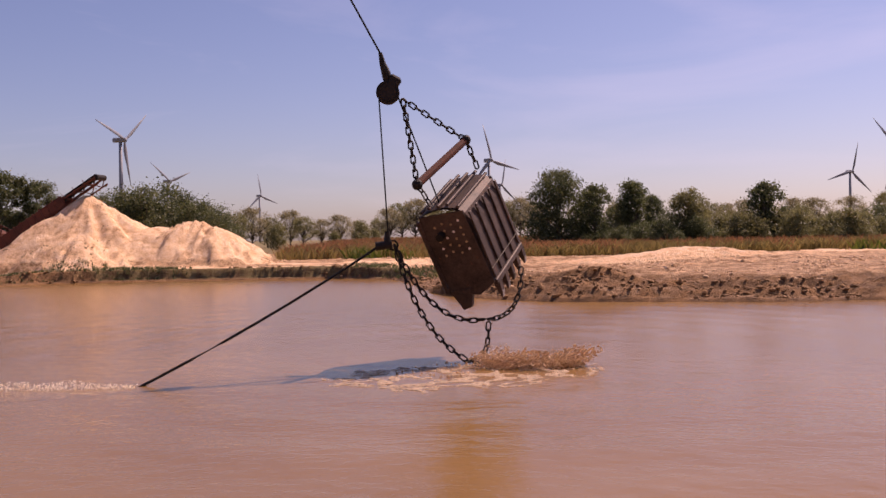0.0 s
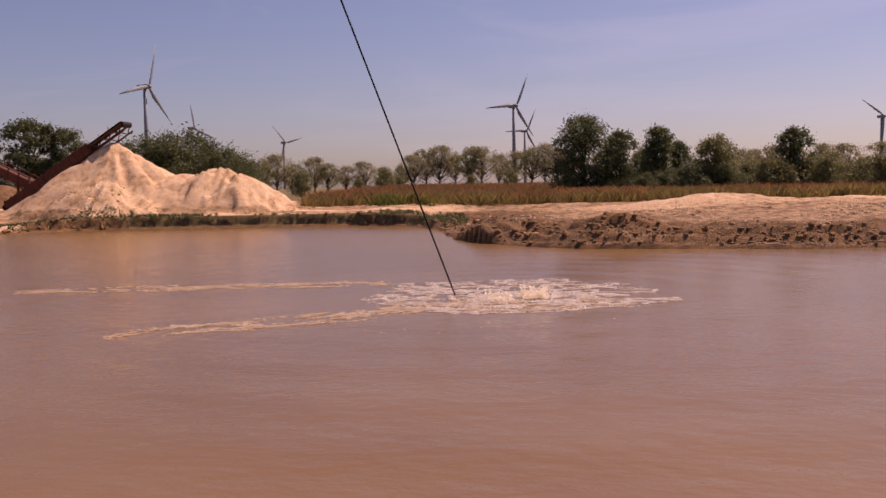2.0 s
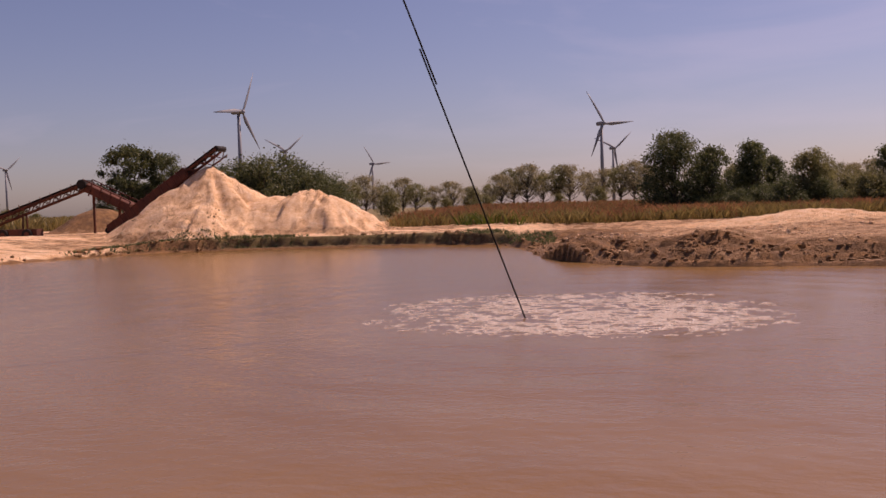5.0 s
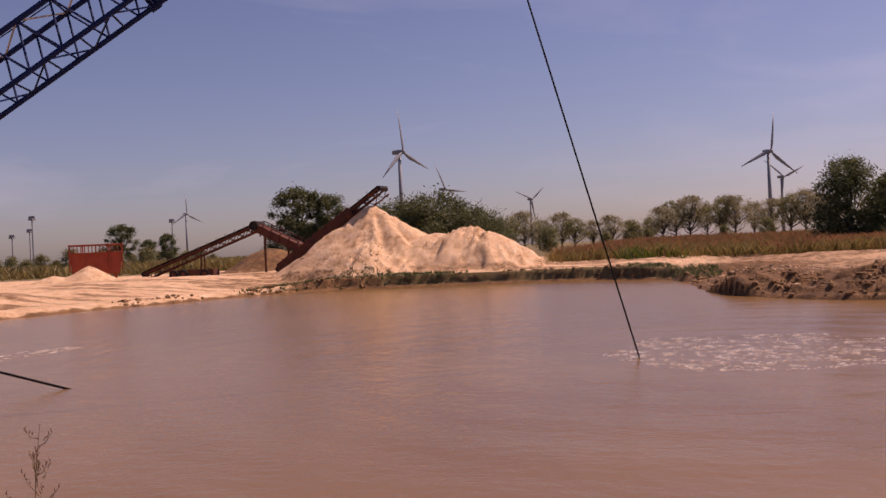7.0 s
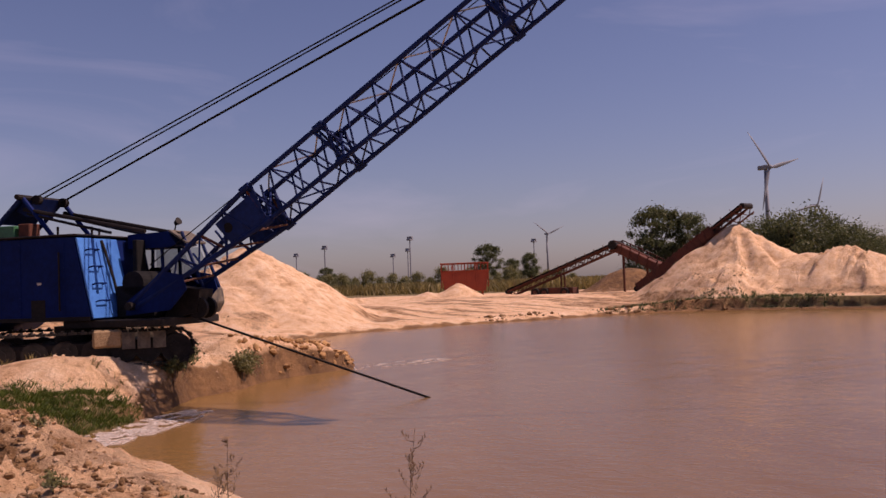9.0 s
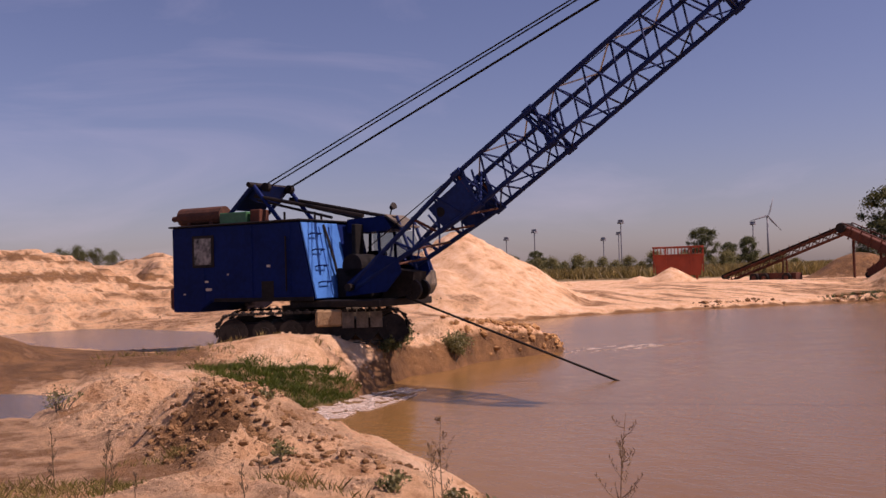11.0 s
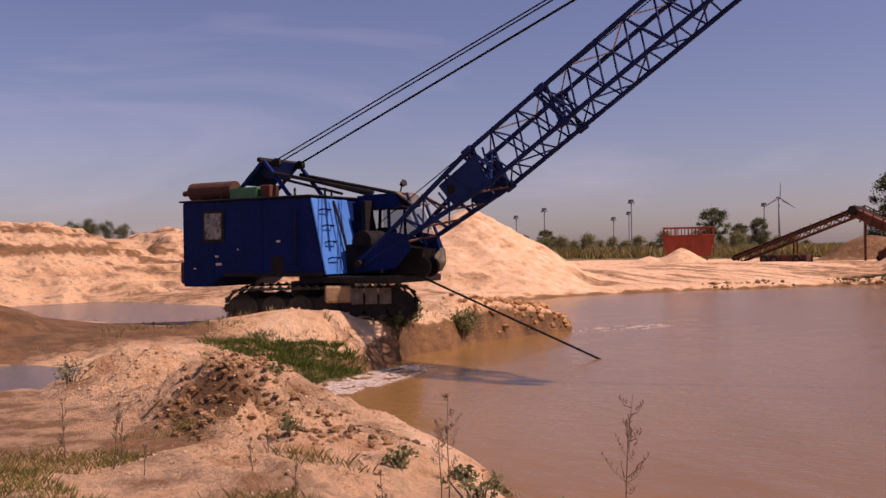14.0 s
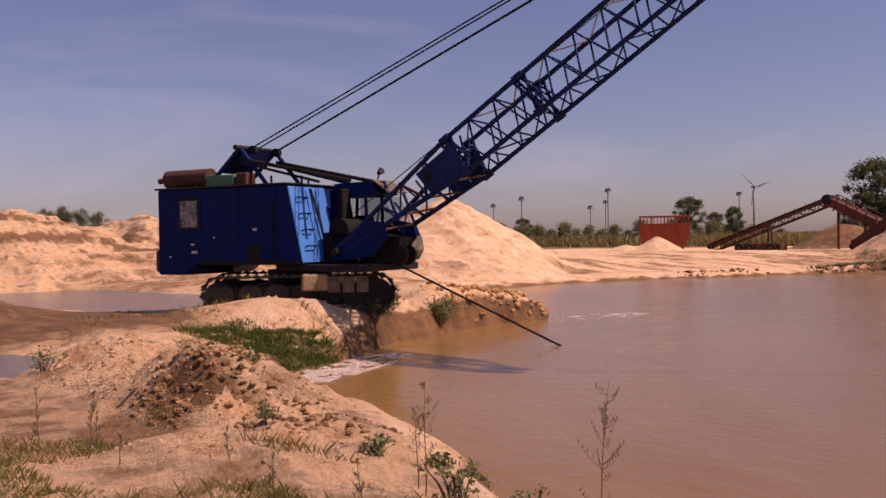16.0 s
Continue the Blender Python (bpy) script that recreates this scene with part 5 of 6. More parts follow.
def build_bucket():
    th = thing("dragline_bucket", Matrix(), "worn dark steel dragline bucket with ribs and teeth", "bucket")
    le, hw, he = 1.85, 0.875, 1.12
    # floor and curved back in one sweep
    bm = bmesh.new()
    prof = [(le, 0.0), (1.2, 0.0), (0.5, 0.0), (0.18, 0.05), (0.04, 0.2), (-0.04, 0.5), (-0.02, 0.85), (0.06, he)]
    rows_ = []
    for off in (0.0, 0.04):
        for x, z in prof:
            rows_.append([bm.verts.new((x + off, y, z + off)) for y in (-hw, 0, hw)])
    m = len(prof)
    for base in (0, m):
        for i in range(m - 1):
            for j in range(2):
                bm.faces.new((rows_[base + i][j], rows_[base + i][j + 1], rows_[base + i + 1][j + 1], rows_[base + i + 1][j]))
    for i in (0, m - 1):
        for j in range(2):
            bm.faces.new((rows_[i][j], rows_[i][j + 1], rows_[m + i][j + 1], rows_[m + i][j]))
    bmesh.ops.recalc_face_normals(bm, faces=bm.faces[:])
    part("shell", bm, BUCKET, th)
    # ribs along the floor and bands round the back
    for k in range(5):
        y = -hw + 0.08 + k * (2 * hw - 0.16) / 4
        bm = bmesh.new()
        add_box(bm, (0.2, y - 0.05, -0.045), (le - 0.05, y + 0.05, -0.002), 0.012)
        part("floor_rib", bm, BUCKET, th)
    for k in range(5):
        f0 = 0.12 + 0.22 * k
        bm = bmesh.new()
        x = 0.06 if f0 < 0.25 else (-0.04 if f0 < 0.95 else 0.02)
        add_box(bm, (x - 0.07, -hw - 0.02, f0), (x - 0.01, hw + 0.02, f0 + 0.07), 0.015)
        part("back_band", bm, BUCKET, th)
    # side walls with drain holes: pale discs paint the light seen through them
    for s in (-1, 1):
        bm = bmesh.new()
        add_prism(bm, [(0.12, 0.06), (le + 0.02, 0.0), (le + 0.25, 0.45), (le + 0.12, he * 0.98), (0.9, he + 0.08), (0.06, he)], s * (hw + 0.002), s * (hw + 0.042))
        wall = part("side_wall", bm, BUCKET, th)
        for i in range(5):
            for j in range(4):
                bm = bmesh.new()
                x, z = 0.3 + i * 0.17 + 0.06 * (j % 2), 0.25 + j * 0.2
                add_bar(bm, (x, s * (hw + 0.043), z), (x, s * (hw + 0.05), z), 0.03, 8)
                part("drain_hole_light", bm, CLOD if (i * 3 + j) % 4 else FOAM, wall)
        bm = bmesh.new()
        add_box(bm, (0.15, s * (hw + 0.03) - 0.05, he + 0.02), (le + 0.1, s * (hw + 0.03) + 0.05, he + 0.12), 0.02)
        part("top_rail", bm, BUCKET, th)
        bm = bmesh.new()
        add_prism(bm, [(le + 0.05, 0.55), (le + 0.5, 0.75), (le + 0.55, 0.98), (le + 0.05, he)], s * hw - 0.06, s * hw + 0.06)
        part("hitch_ear", bm, BUCKET, th)
        bm = bmesh.new()
        add_bar(bm, (0.55, s * (hw + 0.04), 0.75), (0.55, s * (hw + 0.2), 0.75), 0.09, 12)
        part("trunnion", bm, STEEL, th)
    # arch over the mouth
    bm = bmesh.new()
    tube_along(bm, [(le + 0.05, math.cos(a) * hw, he + math.sin(a) * 0.35) for a in (math.pi * k / 10 for k in range(11))], 0.08, 8)
    part("arch", bm, BUCKET, th)
    box("lip", (le - 0.02, -hw, -0.05), (le + 0.12, hw, 0.05), BUCKET, th, "", 0.02)
    for k in range(5):
        y = -hw + 0.1 + k * (2 * hw - 0.2) / 4
        bm = bmesh.new()
        add_prism(bm, [(le + 0.08, -0.07), (le + 0.28, -0.05), (le + 0.45, 0.0), (le + 0.28, 0.05), (le + 0.08, 0.08)], y - 0.07, y + 0.07)
        tooth = part("tooth", bm, BUCKET, th)
        bm = bmesh.new()
        add_prism(bm, [(le + 0.30, -0.06), (le + 0.45, -0.01), (le + 0.46, 0.01), (le + 0.30, -0.045)], y - 0.05, y + 0.05)
        part("tooth_tip", bm, BRIGHT, tooth, "polished steel tip")
    bm = bmesh.new()
    add_box(bm, (le - 0.31, -hw - 0.01, -0.07), (le - 0.295, hw + 0.01, -0.05), 0.003)
    part("wear_strip", bm, CLOD_GREY, th, "scoured pale strip")
    return th


def build_rigging():
    o = Vector((-1.13, 20.3, 5.83))
    th = thing("bucket_rigging", Matrix.Translation(o), "black hoist sheave, chains and rusty spreader bar above the bucket", "rigging")

    def rel(*p):
        return Vector(p) - o

    bm = bmesh.new()
    add_bar(bm, (0, -0.09, 0), (0, 0.09, 0), 0.25, 20)
    add_bar(bm, (0, -0.12, 0), (0, -0.07, 0), 0.19, 16)
    part("sheave", bm, STEEL, th)
    bm = bmesh.new()
    add_box(bm, (-0.3, -0.11, -0.13), (0.3, 0.11, 0.13), 0.04, Matrix.Rotation(radians(-60), 4, "Y") @ Matrix.Translation((0.1, 0, 0)))
    part("sheave_cheek", bm, STEEL, th)
    bm = bmesh.new()
    tube_along(bm, [(0.0, 0, 0.2), (-0.03, 0, 0.42), (-0.1, 0, 0.62), (-0.15, 0, 0.86)], [0.08, 0.1, 0.07, 0.04], 8)
    part("rope_socket", bm, STEEL, th)
    left, right = rel(-0.52, 19.8, 3.82), rel(0.54, 21.0, 4.86)
    bm = bmesh.new()
    add_bar(bm, left, right, 0.085, 10)
    part("spreader_bar", bm, RUST, th, "rusty spreader bar")
    for p in (left, right):
        bm = bmesh.new()
        bmesh.ops.create_uvsphere(bm, u_segments=10, v_segments=6, radius=0.12, matrix=Matrix.Translation(p))
        part("bar_end", bm, STEEL, th)
    top = Vector((0.32, 0, -0.15))
    chain(th, [top, left], 1.25)
    chain(th, [top, right], 1.25)
    chain(th, [left, rel(-0.22, 19.6, 3.35)], 1.25)
    chain(th, [right, rel(0.8, 21.2, 4.25)], 1.25)
    link = rel(-1.18, 20.0, 2.56)
    for a, b2 in (((-0.2, 0, 0), link + Vector((0.02, 0, 0.2))), ((0.22, 0, -0.1), rel(-0.05, 20.3, 3.4))):
        bar("dump_rope", a, b2, 0.016, ROPE, th)
    bm = bmesh.new()
    add_bar(bm, link + Vector((0, 0, 0.3)), link, 0.05, 8, 0.09)
    add_bar(bm, link + Vector((-0.25, 0, -0.02)), link + Vector((0.1, 0, 0.02)), 0.09, 8)
    part("link_block", bm, STEEL, th)
    bm = bmesh.new()
    m = Matrix.Translation(link + Vector((0.12, 0, 0.0)))
    ring = [m @ Vector((math.cos(a) * 0.1, 0, math.sin(a) * 0.1)) for a in (math.tau * k / 12 for k in range(13))]
    tube_along(bm, ring, 0.025, 6)
    part("link_ring", bm, STEEL, th)
    chain(th, droop(link + Vector((0.15, 0, 0)), rel(0.85, 20.0, 0.96), rel(-0.25, 20.0, 0.75)), 1.2)
    chain(th, droop(link + Vector((0.15, 0, 0)), rel(0.5, 20.2, 0.05), rel(-0.55, 20.0, 0.65)) + droop(rel(0.55, 20.2, 0.05), rel(0.95, 20.4, 0.85), rel(0.98, 20.4, 0.02), 6)[1:], 1.25)
    chain(th, droop(rel(0.95, 20.4, 0.92), rel(1.75, 21.3, 2.0), rel(1.75, 21.0, 0.9)), 1.25)
    return th


bucket = build_bucket()
BUCKET_POSE = Matrix(((0.358, -0.376, -0.855, 0.77), (0.318, -0.806, 0.495, 20.40), (-0.878, -0.447, -0.171, 3.78), (0, 0, 0, 1)))
BUCKET_POSE = Matrix.Translation(BUCKET_POSE.translation) @ BUCKET_POSE.to_quaternion().to_matrix().to_4x4()
rigging = build_rigging()


def rope_thing(name, length, r, label, sag=0.0):
    th = thing(name, Matrix(), label, "wire rope")
    bm = bmesh.new()
    tube_along(bm, [(0, -4 * sag * (k / 12) * (1 - k / 12), -length * k / 12) for k in range(13)], r, 8)
    part("strand", bm, ROPE, th)
    return th


hoist_upper = rope_thing("hoist_rope", 8.7, 0.022, "dark steel hoist rope hanging from the boom head")
hoist_lower = rope_thing("hoist_rope", 8.8, 0.021, "dark steel hoist rope running down to the bucket")
drag_far = rope_thing("drag_rope", 9.0, 0.028, "greasy drag rope between bucket and water", 0.22)
drag_near = rope_thing("drag_rope", 13.0, 0.028, "greasy drag rope from the fairlead into the water")


# ---- splash, foam and ripples ----
def drops_mesh(name, n, shape, size, seed, mat):
    """Many small drops; shape(rng, n) gives their places, size their radii from and to."""
    rng = np.random.default_rng(seed)
    p = shape(rng, n)
    n = len(p)
    r = size[0] + (size[1] - size[0]) * rng.random(n) ** 3
    o = np.array([(1, 0, -0.7), (-1, 0, -0.7), (0, 1, 0.7), (0, -1, 0.7)])
    v = (p[:, None] + o[None] * r[:, None, None] * (0.7 + 0.6 * rng.random((n, 4, 1)))).reshape(-1, 3)
    f = np.array([(0, 1, 2), (0, 3, 1), (0, 2, 3), (1, 3, 2)])
    f = (np.arange(n)[:, None, None] * 4 + f[None]).reshape(-1, 3)
    me = bpy.data.meshes.new(name)
    me.from_pydata(v.tolist(), [], f.tolist())
    me.materials.append(mat)
    return me


def plume(rx, ry, h, lean=0.0, hollow=0.0):
    def shape(rng, n):
        f = rng.random(n) ** 1.7
        a = rng.random(n) * math.tau
        q = np.sqrt(hollow + (1 - hollow) * rng.random(n)) * (0.45 + 0.75 * f)
        jag = 0.75 + 0.5 * value_noise(a * 2.2, f * 0 + h * 3, 3)
        loose = rng.normal(size=(n, 3)) * np.array([0.055, 0.06, 0.08]) * h
        return np.stack([np.cos(a) * q * rx + lean * f * h, np.sin(a) * q * ry, f * h * jag], 1) + loose
    return shape


# name, x, y, rx, ry, height, launch time, speed, drift x, drift y, lean, drops, sizes, mesh
SPRAYS = [
    (-0.5, 21.3, 0.6, 0.6, 2.8, 0.25, 8.0, -0.5, 0.0, -0.35, 30000, (0.006, 0.024)),
    (0.6, 21.4, 1.2, 0.6, 1.3, 0.45, 5.8, 0.0, 0.0, 0.0, 16000, (0.007, 0.04)),
    (-0.9, 21.2, 0.8, 0.7, 2.6, 0.30, 7.7, -0.9, 0.0, -0.5, 40000, (0.004, 0.014)),
    (-1.6, 21.4, 0.9, 0.7, 2.1, 0.40, 6.8, -1.8, 0.3, -0.55, 26000, (0.004, 0.010)),
    (2.5, 21.3, 1.0, 0.7, 2.5, 0.32, 7.9, 0.6, 0.1, 0.25, 42000, (0.005, 0.020)),
    (1.6, 21.5, 0.9, 0.7, 1.6, 0.20, 5.9, 0.4, 0.1, 0.1, 24000, (0.007, 0.042)),
    (2.0, 21.5, 0.9, 0.8, 2.0, 0.42, 9.0, 0.5, 0.2, 0.15, 7040, (0.006, 0.018)),
    (3.0, 21.5, 0.8, 0.6, 1.8, 0.52, 7.0, 1.2, 0.1, 0.5, 9240, (0.004, 0.012)),
    (-0.6, 21.5, 1.3, 0.8, 1.9, 0.46, 7.6, -0.6, 0.2, -0.2, 7040, (0.005, 0.015)),
    (0.3, 20.9, 1.0, 0.6, 1.0, 0.60, 4.8, 0.0, 0.0, 0.0, 18700, (0.007, 0.042)),
    (1.1, 22.0, 0.8, 0.65, 1.4, 0.98, 5.5, 0.0, 0.0, 0.0, 26400, (0.009, 0.048)),
    (2.1, 22.0, 1.0, 0.6, 0.7, 1.08, 3.9, 0.2, 0.0, 0.1, 13200, (0.007, 0.030)),
    (1.5, 22.1, 0.3, 0.3, 0.6, 1.75, 3.6, 0.0, 0.0, 0.0, 5720, (0.007, 0.030)),
    (1.7, 19.6, 1.2, 0.6, 0.6, -0.32, 3.7, 0.3, 0.0, 0.1, 15400, (0.007, 0.042)),
    (0.6, 18.9, 1.3, 0.7, 0.3, -0.25, 2.6, -0.3, 0.0, -0.2, 6600, (0.007, 0.036)),
    (2.3, 21.3, 0.75, 0.6, 1.3, 0.42, 5.6, 0.5, 0.1, 0.2, 9000, (0.01, 0.045)),
    (-0.7, 21.2, 0.75, 0.6, 1.3, 0.40, 5.4, -0.9, 0.0, -0.4, 8000, (0.01, 0.04)),
    (0.9, 21.2, 1.3, 0.6, 0.8, 0.50, 4.4, 0.1, 0.0, 0.0, 9000, (0.01, 0.045)),
    (2.1, 20.9, 0.7, 0.5, 1.2, 0.10, 5.4, 0.5, 0.3, 0.25, 9000, (0.006, 0.035)),
    (1.2, 20.6, 1.0, 0.5, 0.7, 0.16, 4.2, 0.1, 0.3, 0.0, 8000, (0.006, 0.035)),
    (-0.3, 20.6, 0.8, 0.4, 0.5, 0.25, 3.6, -0.8, 0.2, -0.3, 5000, (0.007, 0.04)),
    (2.3, 20.4, 0.15, 0.15, 0.8, -0.2, 4.2, 0.0, 0.0, 0.1, 160, (0.006, 0.018)),
]
sprays = []
for k, (x, y, rx, ry, h, t0, v, dx, dy, lean, n, size) in enumerate(SPRAYS):
    wet = FROTH if t0 < 0 else SPRAY
    th = part_of("splash", drops_mesh("splash", n, plume(rx, ry, h, lean, 0.2), size, 100 + k, wet), wet)
    tagged(th, "burst of muddy water drops thrown up by the bucket", "splash", "", "stuff")
    sprays.append((th, x, y, h, t0, v, dx, dy))


def streak(length, h):
    def shape(rng, n):
        u = rng.random(n)
        f = rng.random(n) ** 2.2
        spike = value_noise(u * length * 3.0, u * 0, 8)
        return np.stack([u * length, rng.normal(size=n) * 0.12, f * h * (0.3 + spike)], 1)
    return shape


rope_spray = tagged(part_of("rope_spray", drops_mesh("rope_spray", 6500, streak(8.5, 0.17), (0.005, 0.018), 77, SPRAY), SPRAY),
                    "line of drops where the drag rope lashes the water", "splash", "", "stuff")


def lace(name, cx, cy, rx, ry, cell, cut, seed, label, stretch=2.6, ring=0.0, turn=0.0, mat=None):
    """Lacy foam lying on the water, in small flakes."""
    u, v = np.meshgrid(np.arange(-rx, rx, cell), np.arange(-ry, ry, cell))
    u, v = u.ravel(), v.ravel()
    d = np.sqrt((u / rx) ** 2 + (v / ry) ** 2)
    wx, wy = u + 0.5 * fbm(u, v, 1.6, 3, seed + 5), v + 0.5 * fbm(u, v, 1.6, 3, seed + 9)
    n = 1 - np.abs(fbm(wx / stretch, wy, 0.42, 5, seed)) * 2.2 - 0.42 * fbm(u, v, 0.13, 3, seed + 7)
    edge = d + 0.22 * fbm(u, v, 1.3, 3, seed + 3)
    k = (edge < 1) & (edge > ring) & (n > cut + 0.28 * np.clip(edge, 0, 1) ** 3)
    u, v, n = u[k], v[k], n[k]
    c, s = math.cos(radians(turn)), math.sin(radians(turn))
    rng = np.random.default_rng(seed)
    w = cell * (0.45 + 0.25 * rng.random(len(u)))
    z = 0.006 + 0.03 * (n - cut) * rng.random(len(u))
    q = []
    for a, b2 in ((-1, -1), (1, -1), (1, 1), (-1, 1)):
        x, y = u + a * w * (0.8 + 0.5 * rng.random(len(u))), v + b2 * w * (0.8 + 0.5 * rng.random(len(u)))
        q.append(np.stack([cx + x * c - y * s, cy + x * s + y * c, z], 1))
    ver = np.stack(q, 1).reshape(-1, 3)
    me = bpy.data.meshes.new(name)
    me.from_pydata(ver.tolist(), [], np.arange(len(ver)).reshape(-1, 4).tolist())
    return tagged(part_of(name, me, mat or FOAM), label, "foam", "", "stuff")


foam_first = lace("foam", 0.55, 18.5, 2.9, 1.7, 0.026, 0.60, 31, "first froth on the muddy water under the bucket", 1.3, 0.0, 18, FROTH)
foam_heart = lace("foam", 1.2, 23.0, 3.7, 3.5, 0.032, 0.46, 32, "white lacy foam where the bucket sank", 1.4)
foam_wide = lace("foam", 0.6, 23.5, 5.0, 4.9, 0.036, 0.62, 33, "wide ring of thin foam round the sunken bucket", 1.5, 0.5)
foam_base = lace("foam", 1.0, 21.2, 3.0, 1.3, 0.03, 0.30, 36, "churned froth round the sinking bucket", 1.2, mat=FROTH)
wake_a = lace("wake_foam", -6.7, 25.7, 5.7, 0.8, 0.05, 0.46, 41, "pale streak of foam trailing from the splash", 3.0, 0.0, 5, FROTH)
wake_b = lace("wake_foam", -3.8, 18.8, 3.7, 0.8, 0.05, 0.46, 42, "pale streak of foam trailing from the splash", 3.0, 0.0, 30, FROTH)
lace("shore_foam", -16.35, 11.0, 2.9, 0.7, 0.04, 0.26, 34, "yellowish foam washed up along the grassy cove", 1.6, 0.0, 117)
lace("shore_foam", -20.9, 24.4, 2.2, 0.9, 0.05, 0.78, 35, "thin foam drifting off the end of the spit", 2.6, 0.0, 80)


# ---- small things on the banks ----
def lump_mesh(name, pts, seed, mat):
    """Clods at (x, y, z, radius), one joined mesh of rough pebbles."""
    rng = np.random.default_rng(seed)
    bm = bmesh.new()
    bmesh.ops.create_icosphere(bm, subdivisions=1, radius=1.0)
    bm.verts.ensure_lookup_table()
    base = np.array([v.co[:] for v in bm.verts])
    tri = np.array([[v.index for v in f.verts] for f in bm.faces])
    bm.free()
    p = np.array(pts)
    n = len(p)
    j = 0.62 + 0.7 * rng.random((n, len(base), 1))
    sc = p[:, 3][:, None, None] * (0.7 + 0.6 * rng.random((n, 1, 3))) * np.array([1, 1, 0.72])
    v = (p[:, None, :3] + base[None] * j * sc).reshape(-1, 3)
    f = (np.arange(n)[:, None, None] * len(base) + tri[None]).reshape(-1, 3)
    me = bpy.data.meshes.new(name)
    me.from_pydata(v.tolist(), [], f.tolist())
    me.materials.append(mat)
    return me


def scatter(name, n, region, size, seed, mat, label, keep, power=3.0):
    rng = np.random.default_rng(seed)
    x0, x1, y0, y1 = region
    x, y = x0 + (x1 - x0) * rng.random(n), y0 + (y1 - y0) * rng.random(n)
    h, wob = floor_many(x, y)
    k = keep(x, y, wob, rng.random(n))
    x, y, h = x[k], y[k], h[k]
    r = size[0] + (size[1] - size[0]) * rng.random(len(x)) ** power
    me = lump_mesh(name, np.stack([x, y, h + r * 0.15, r], 1), seed, mat)
    return tagged(part_of(name, me, mat), label, "clods", "", "stuff")


CLOD_DARK = blotched("damp_clods", (0.13, 0.065, 0.024), (0.38, 0.21, 0.09), 0.95, 0.0, 2.0, 14.0, 0.8, 0.05)
CLOD_ORANGE = blotched("clay_clods", (0.24, 0.11, 0.035), (0.60, 0.34, 0.14), 0.95, 0.0, 2.0, 14.0, 0.8, 0.05)
scatter("clods", 26000, (-16, -4, 1.5, 8), (0.004, 0.03), 201, SAND, "crumbled sand clods on the near bank",
        lambda x, y, w, r: (w > 0.1) & (mud_pan(x, y) < 0.4 + 0.6 * (r < 0.004)) & (r < (0.12 + 1.2 * bump(x, y, -11.4, 5.2, 2.4, 1.6, 155)) * (0.3 + 1.1 * (value_noise(x * 1.6, y * 1.6, 12) > 0.45))))
scatter("dug_clods", 6000, (-11.5, -6.8, 3.9, 6.0), (0.006, 0.05), 202, CLOD_DARK, "dark freshly dug clods on the near bank",
        lambda x, y, w, r: (w > 0.2) & (r < bump(x, y, -9.2, 4.6, 1.2, 1.5, 152) * (value_noise(x * 2.2, y * 2.2, 13) + 0.2) + 0.3 * bump(x, y, -7.6, 5.1, 0.4)), 2.2)
scatter("bank_mud", 14000, (-2.5, 30, 36, 58), (0.02, 0.15), 203, CLOD_DARK, "dark mud clods along the far bank",
        lambda x, y, w, r: (w > 0.15) & (r < np.exp(-((w - 1.7) / 1.3) ** 2) * (0.2 + 1.1 * (value_noise(x / 2.2, y / 2.2, 3) > 0.45))), 2.0)
scatter("bank_sand", 7000, (-1.5, 32, 37, 62), (0.02, 0.14), 213, SAND, "sandy lumps on the far bank",
        lambda x, y, w, r: (w > 1.5) & (r < 0.8 * (value_noise(x / 3.0, y / 1.6, 14) > 0.58)), 3.0)
scatter("bank_lumps", 5000, (-23.5, -16, 8.5, 20), (0.008, 0.05), 214, SAND, "crumbled sand on the machine's bank",
        lambda x, y, w, r: (w > 0.1) & (w < 3.2) & (r < 0.8 * (value_noise(x * 1.1, y * 1.1, 15) > 0.42)), 3.0)
scatter("shore_mud", 9000, (-36, -1, 36, 68), (0.03, 0.20), 204, CLOD_DARK, "dark lumps at the foot of the sandy shore",
        lambda x, y, w, r: (w > 0.05) & (r < np.exp(-((w - 0.9) / 0.8) ** 2) * (value_noise(x / 3, y / 3, 4) > 0.5)), 2.0)
scatter("spit_clay", 7000, (-23.6, -18.5, 14.5, 23.8), (0.015, 0.13), 205, CLOD_ORANGE, "crumbling orange clay on the edge of the spit",
        lambda x, y, w, r: (w > 0.02) & (w < 1.2) & (r < step(17.5, 20.5, y) * 0.8 * (value_noise(x / 0.9, y / 0.9, 7) + 0.25)), 2.0)
scatter("heap_clods", 2400, (-35, -12, 66, 76), (0.02, 0.10), 206, CLOD, "clods and rills on the slope of the sand heap",
        lambda x, y, w, r: (w > 1.0) & (r < 0.9 * (value_noise(x / 1.5, y / 4.0, 8) > 0.55)), 3.0)
scatter("spoil_clods", 2200, (-75, -26, 2, 34), (0.02, 0.08), 207, CLOD, "clods on the spoil hills behind the machine",
        lambda x, y, w, r: (w > 1.5) & (np.hypot(x + 22, y - 13.4) > 4.5) & (r < 0.25 + 0.75 * (value_noise(x / 4, y / 4, 9) > 0.6)), 3.0)


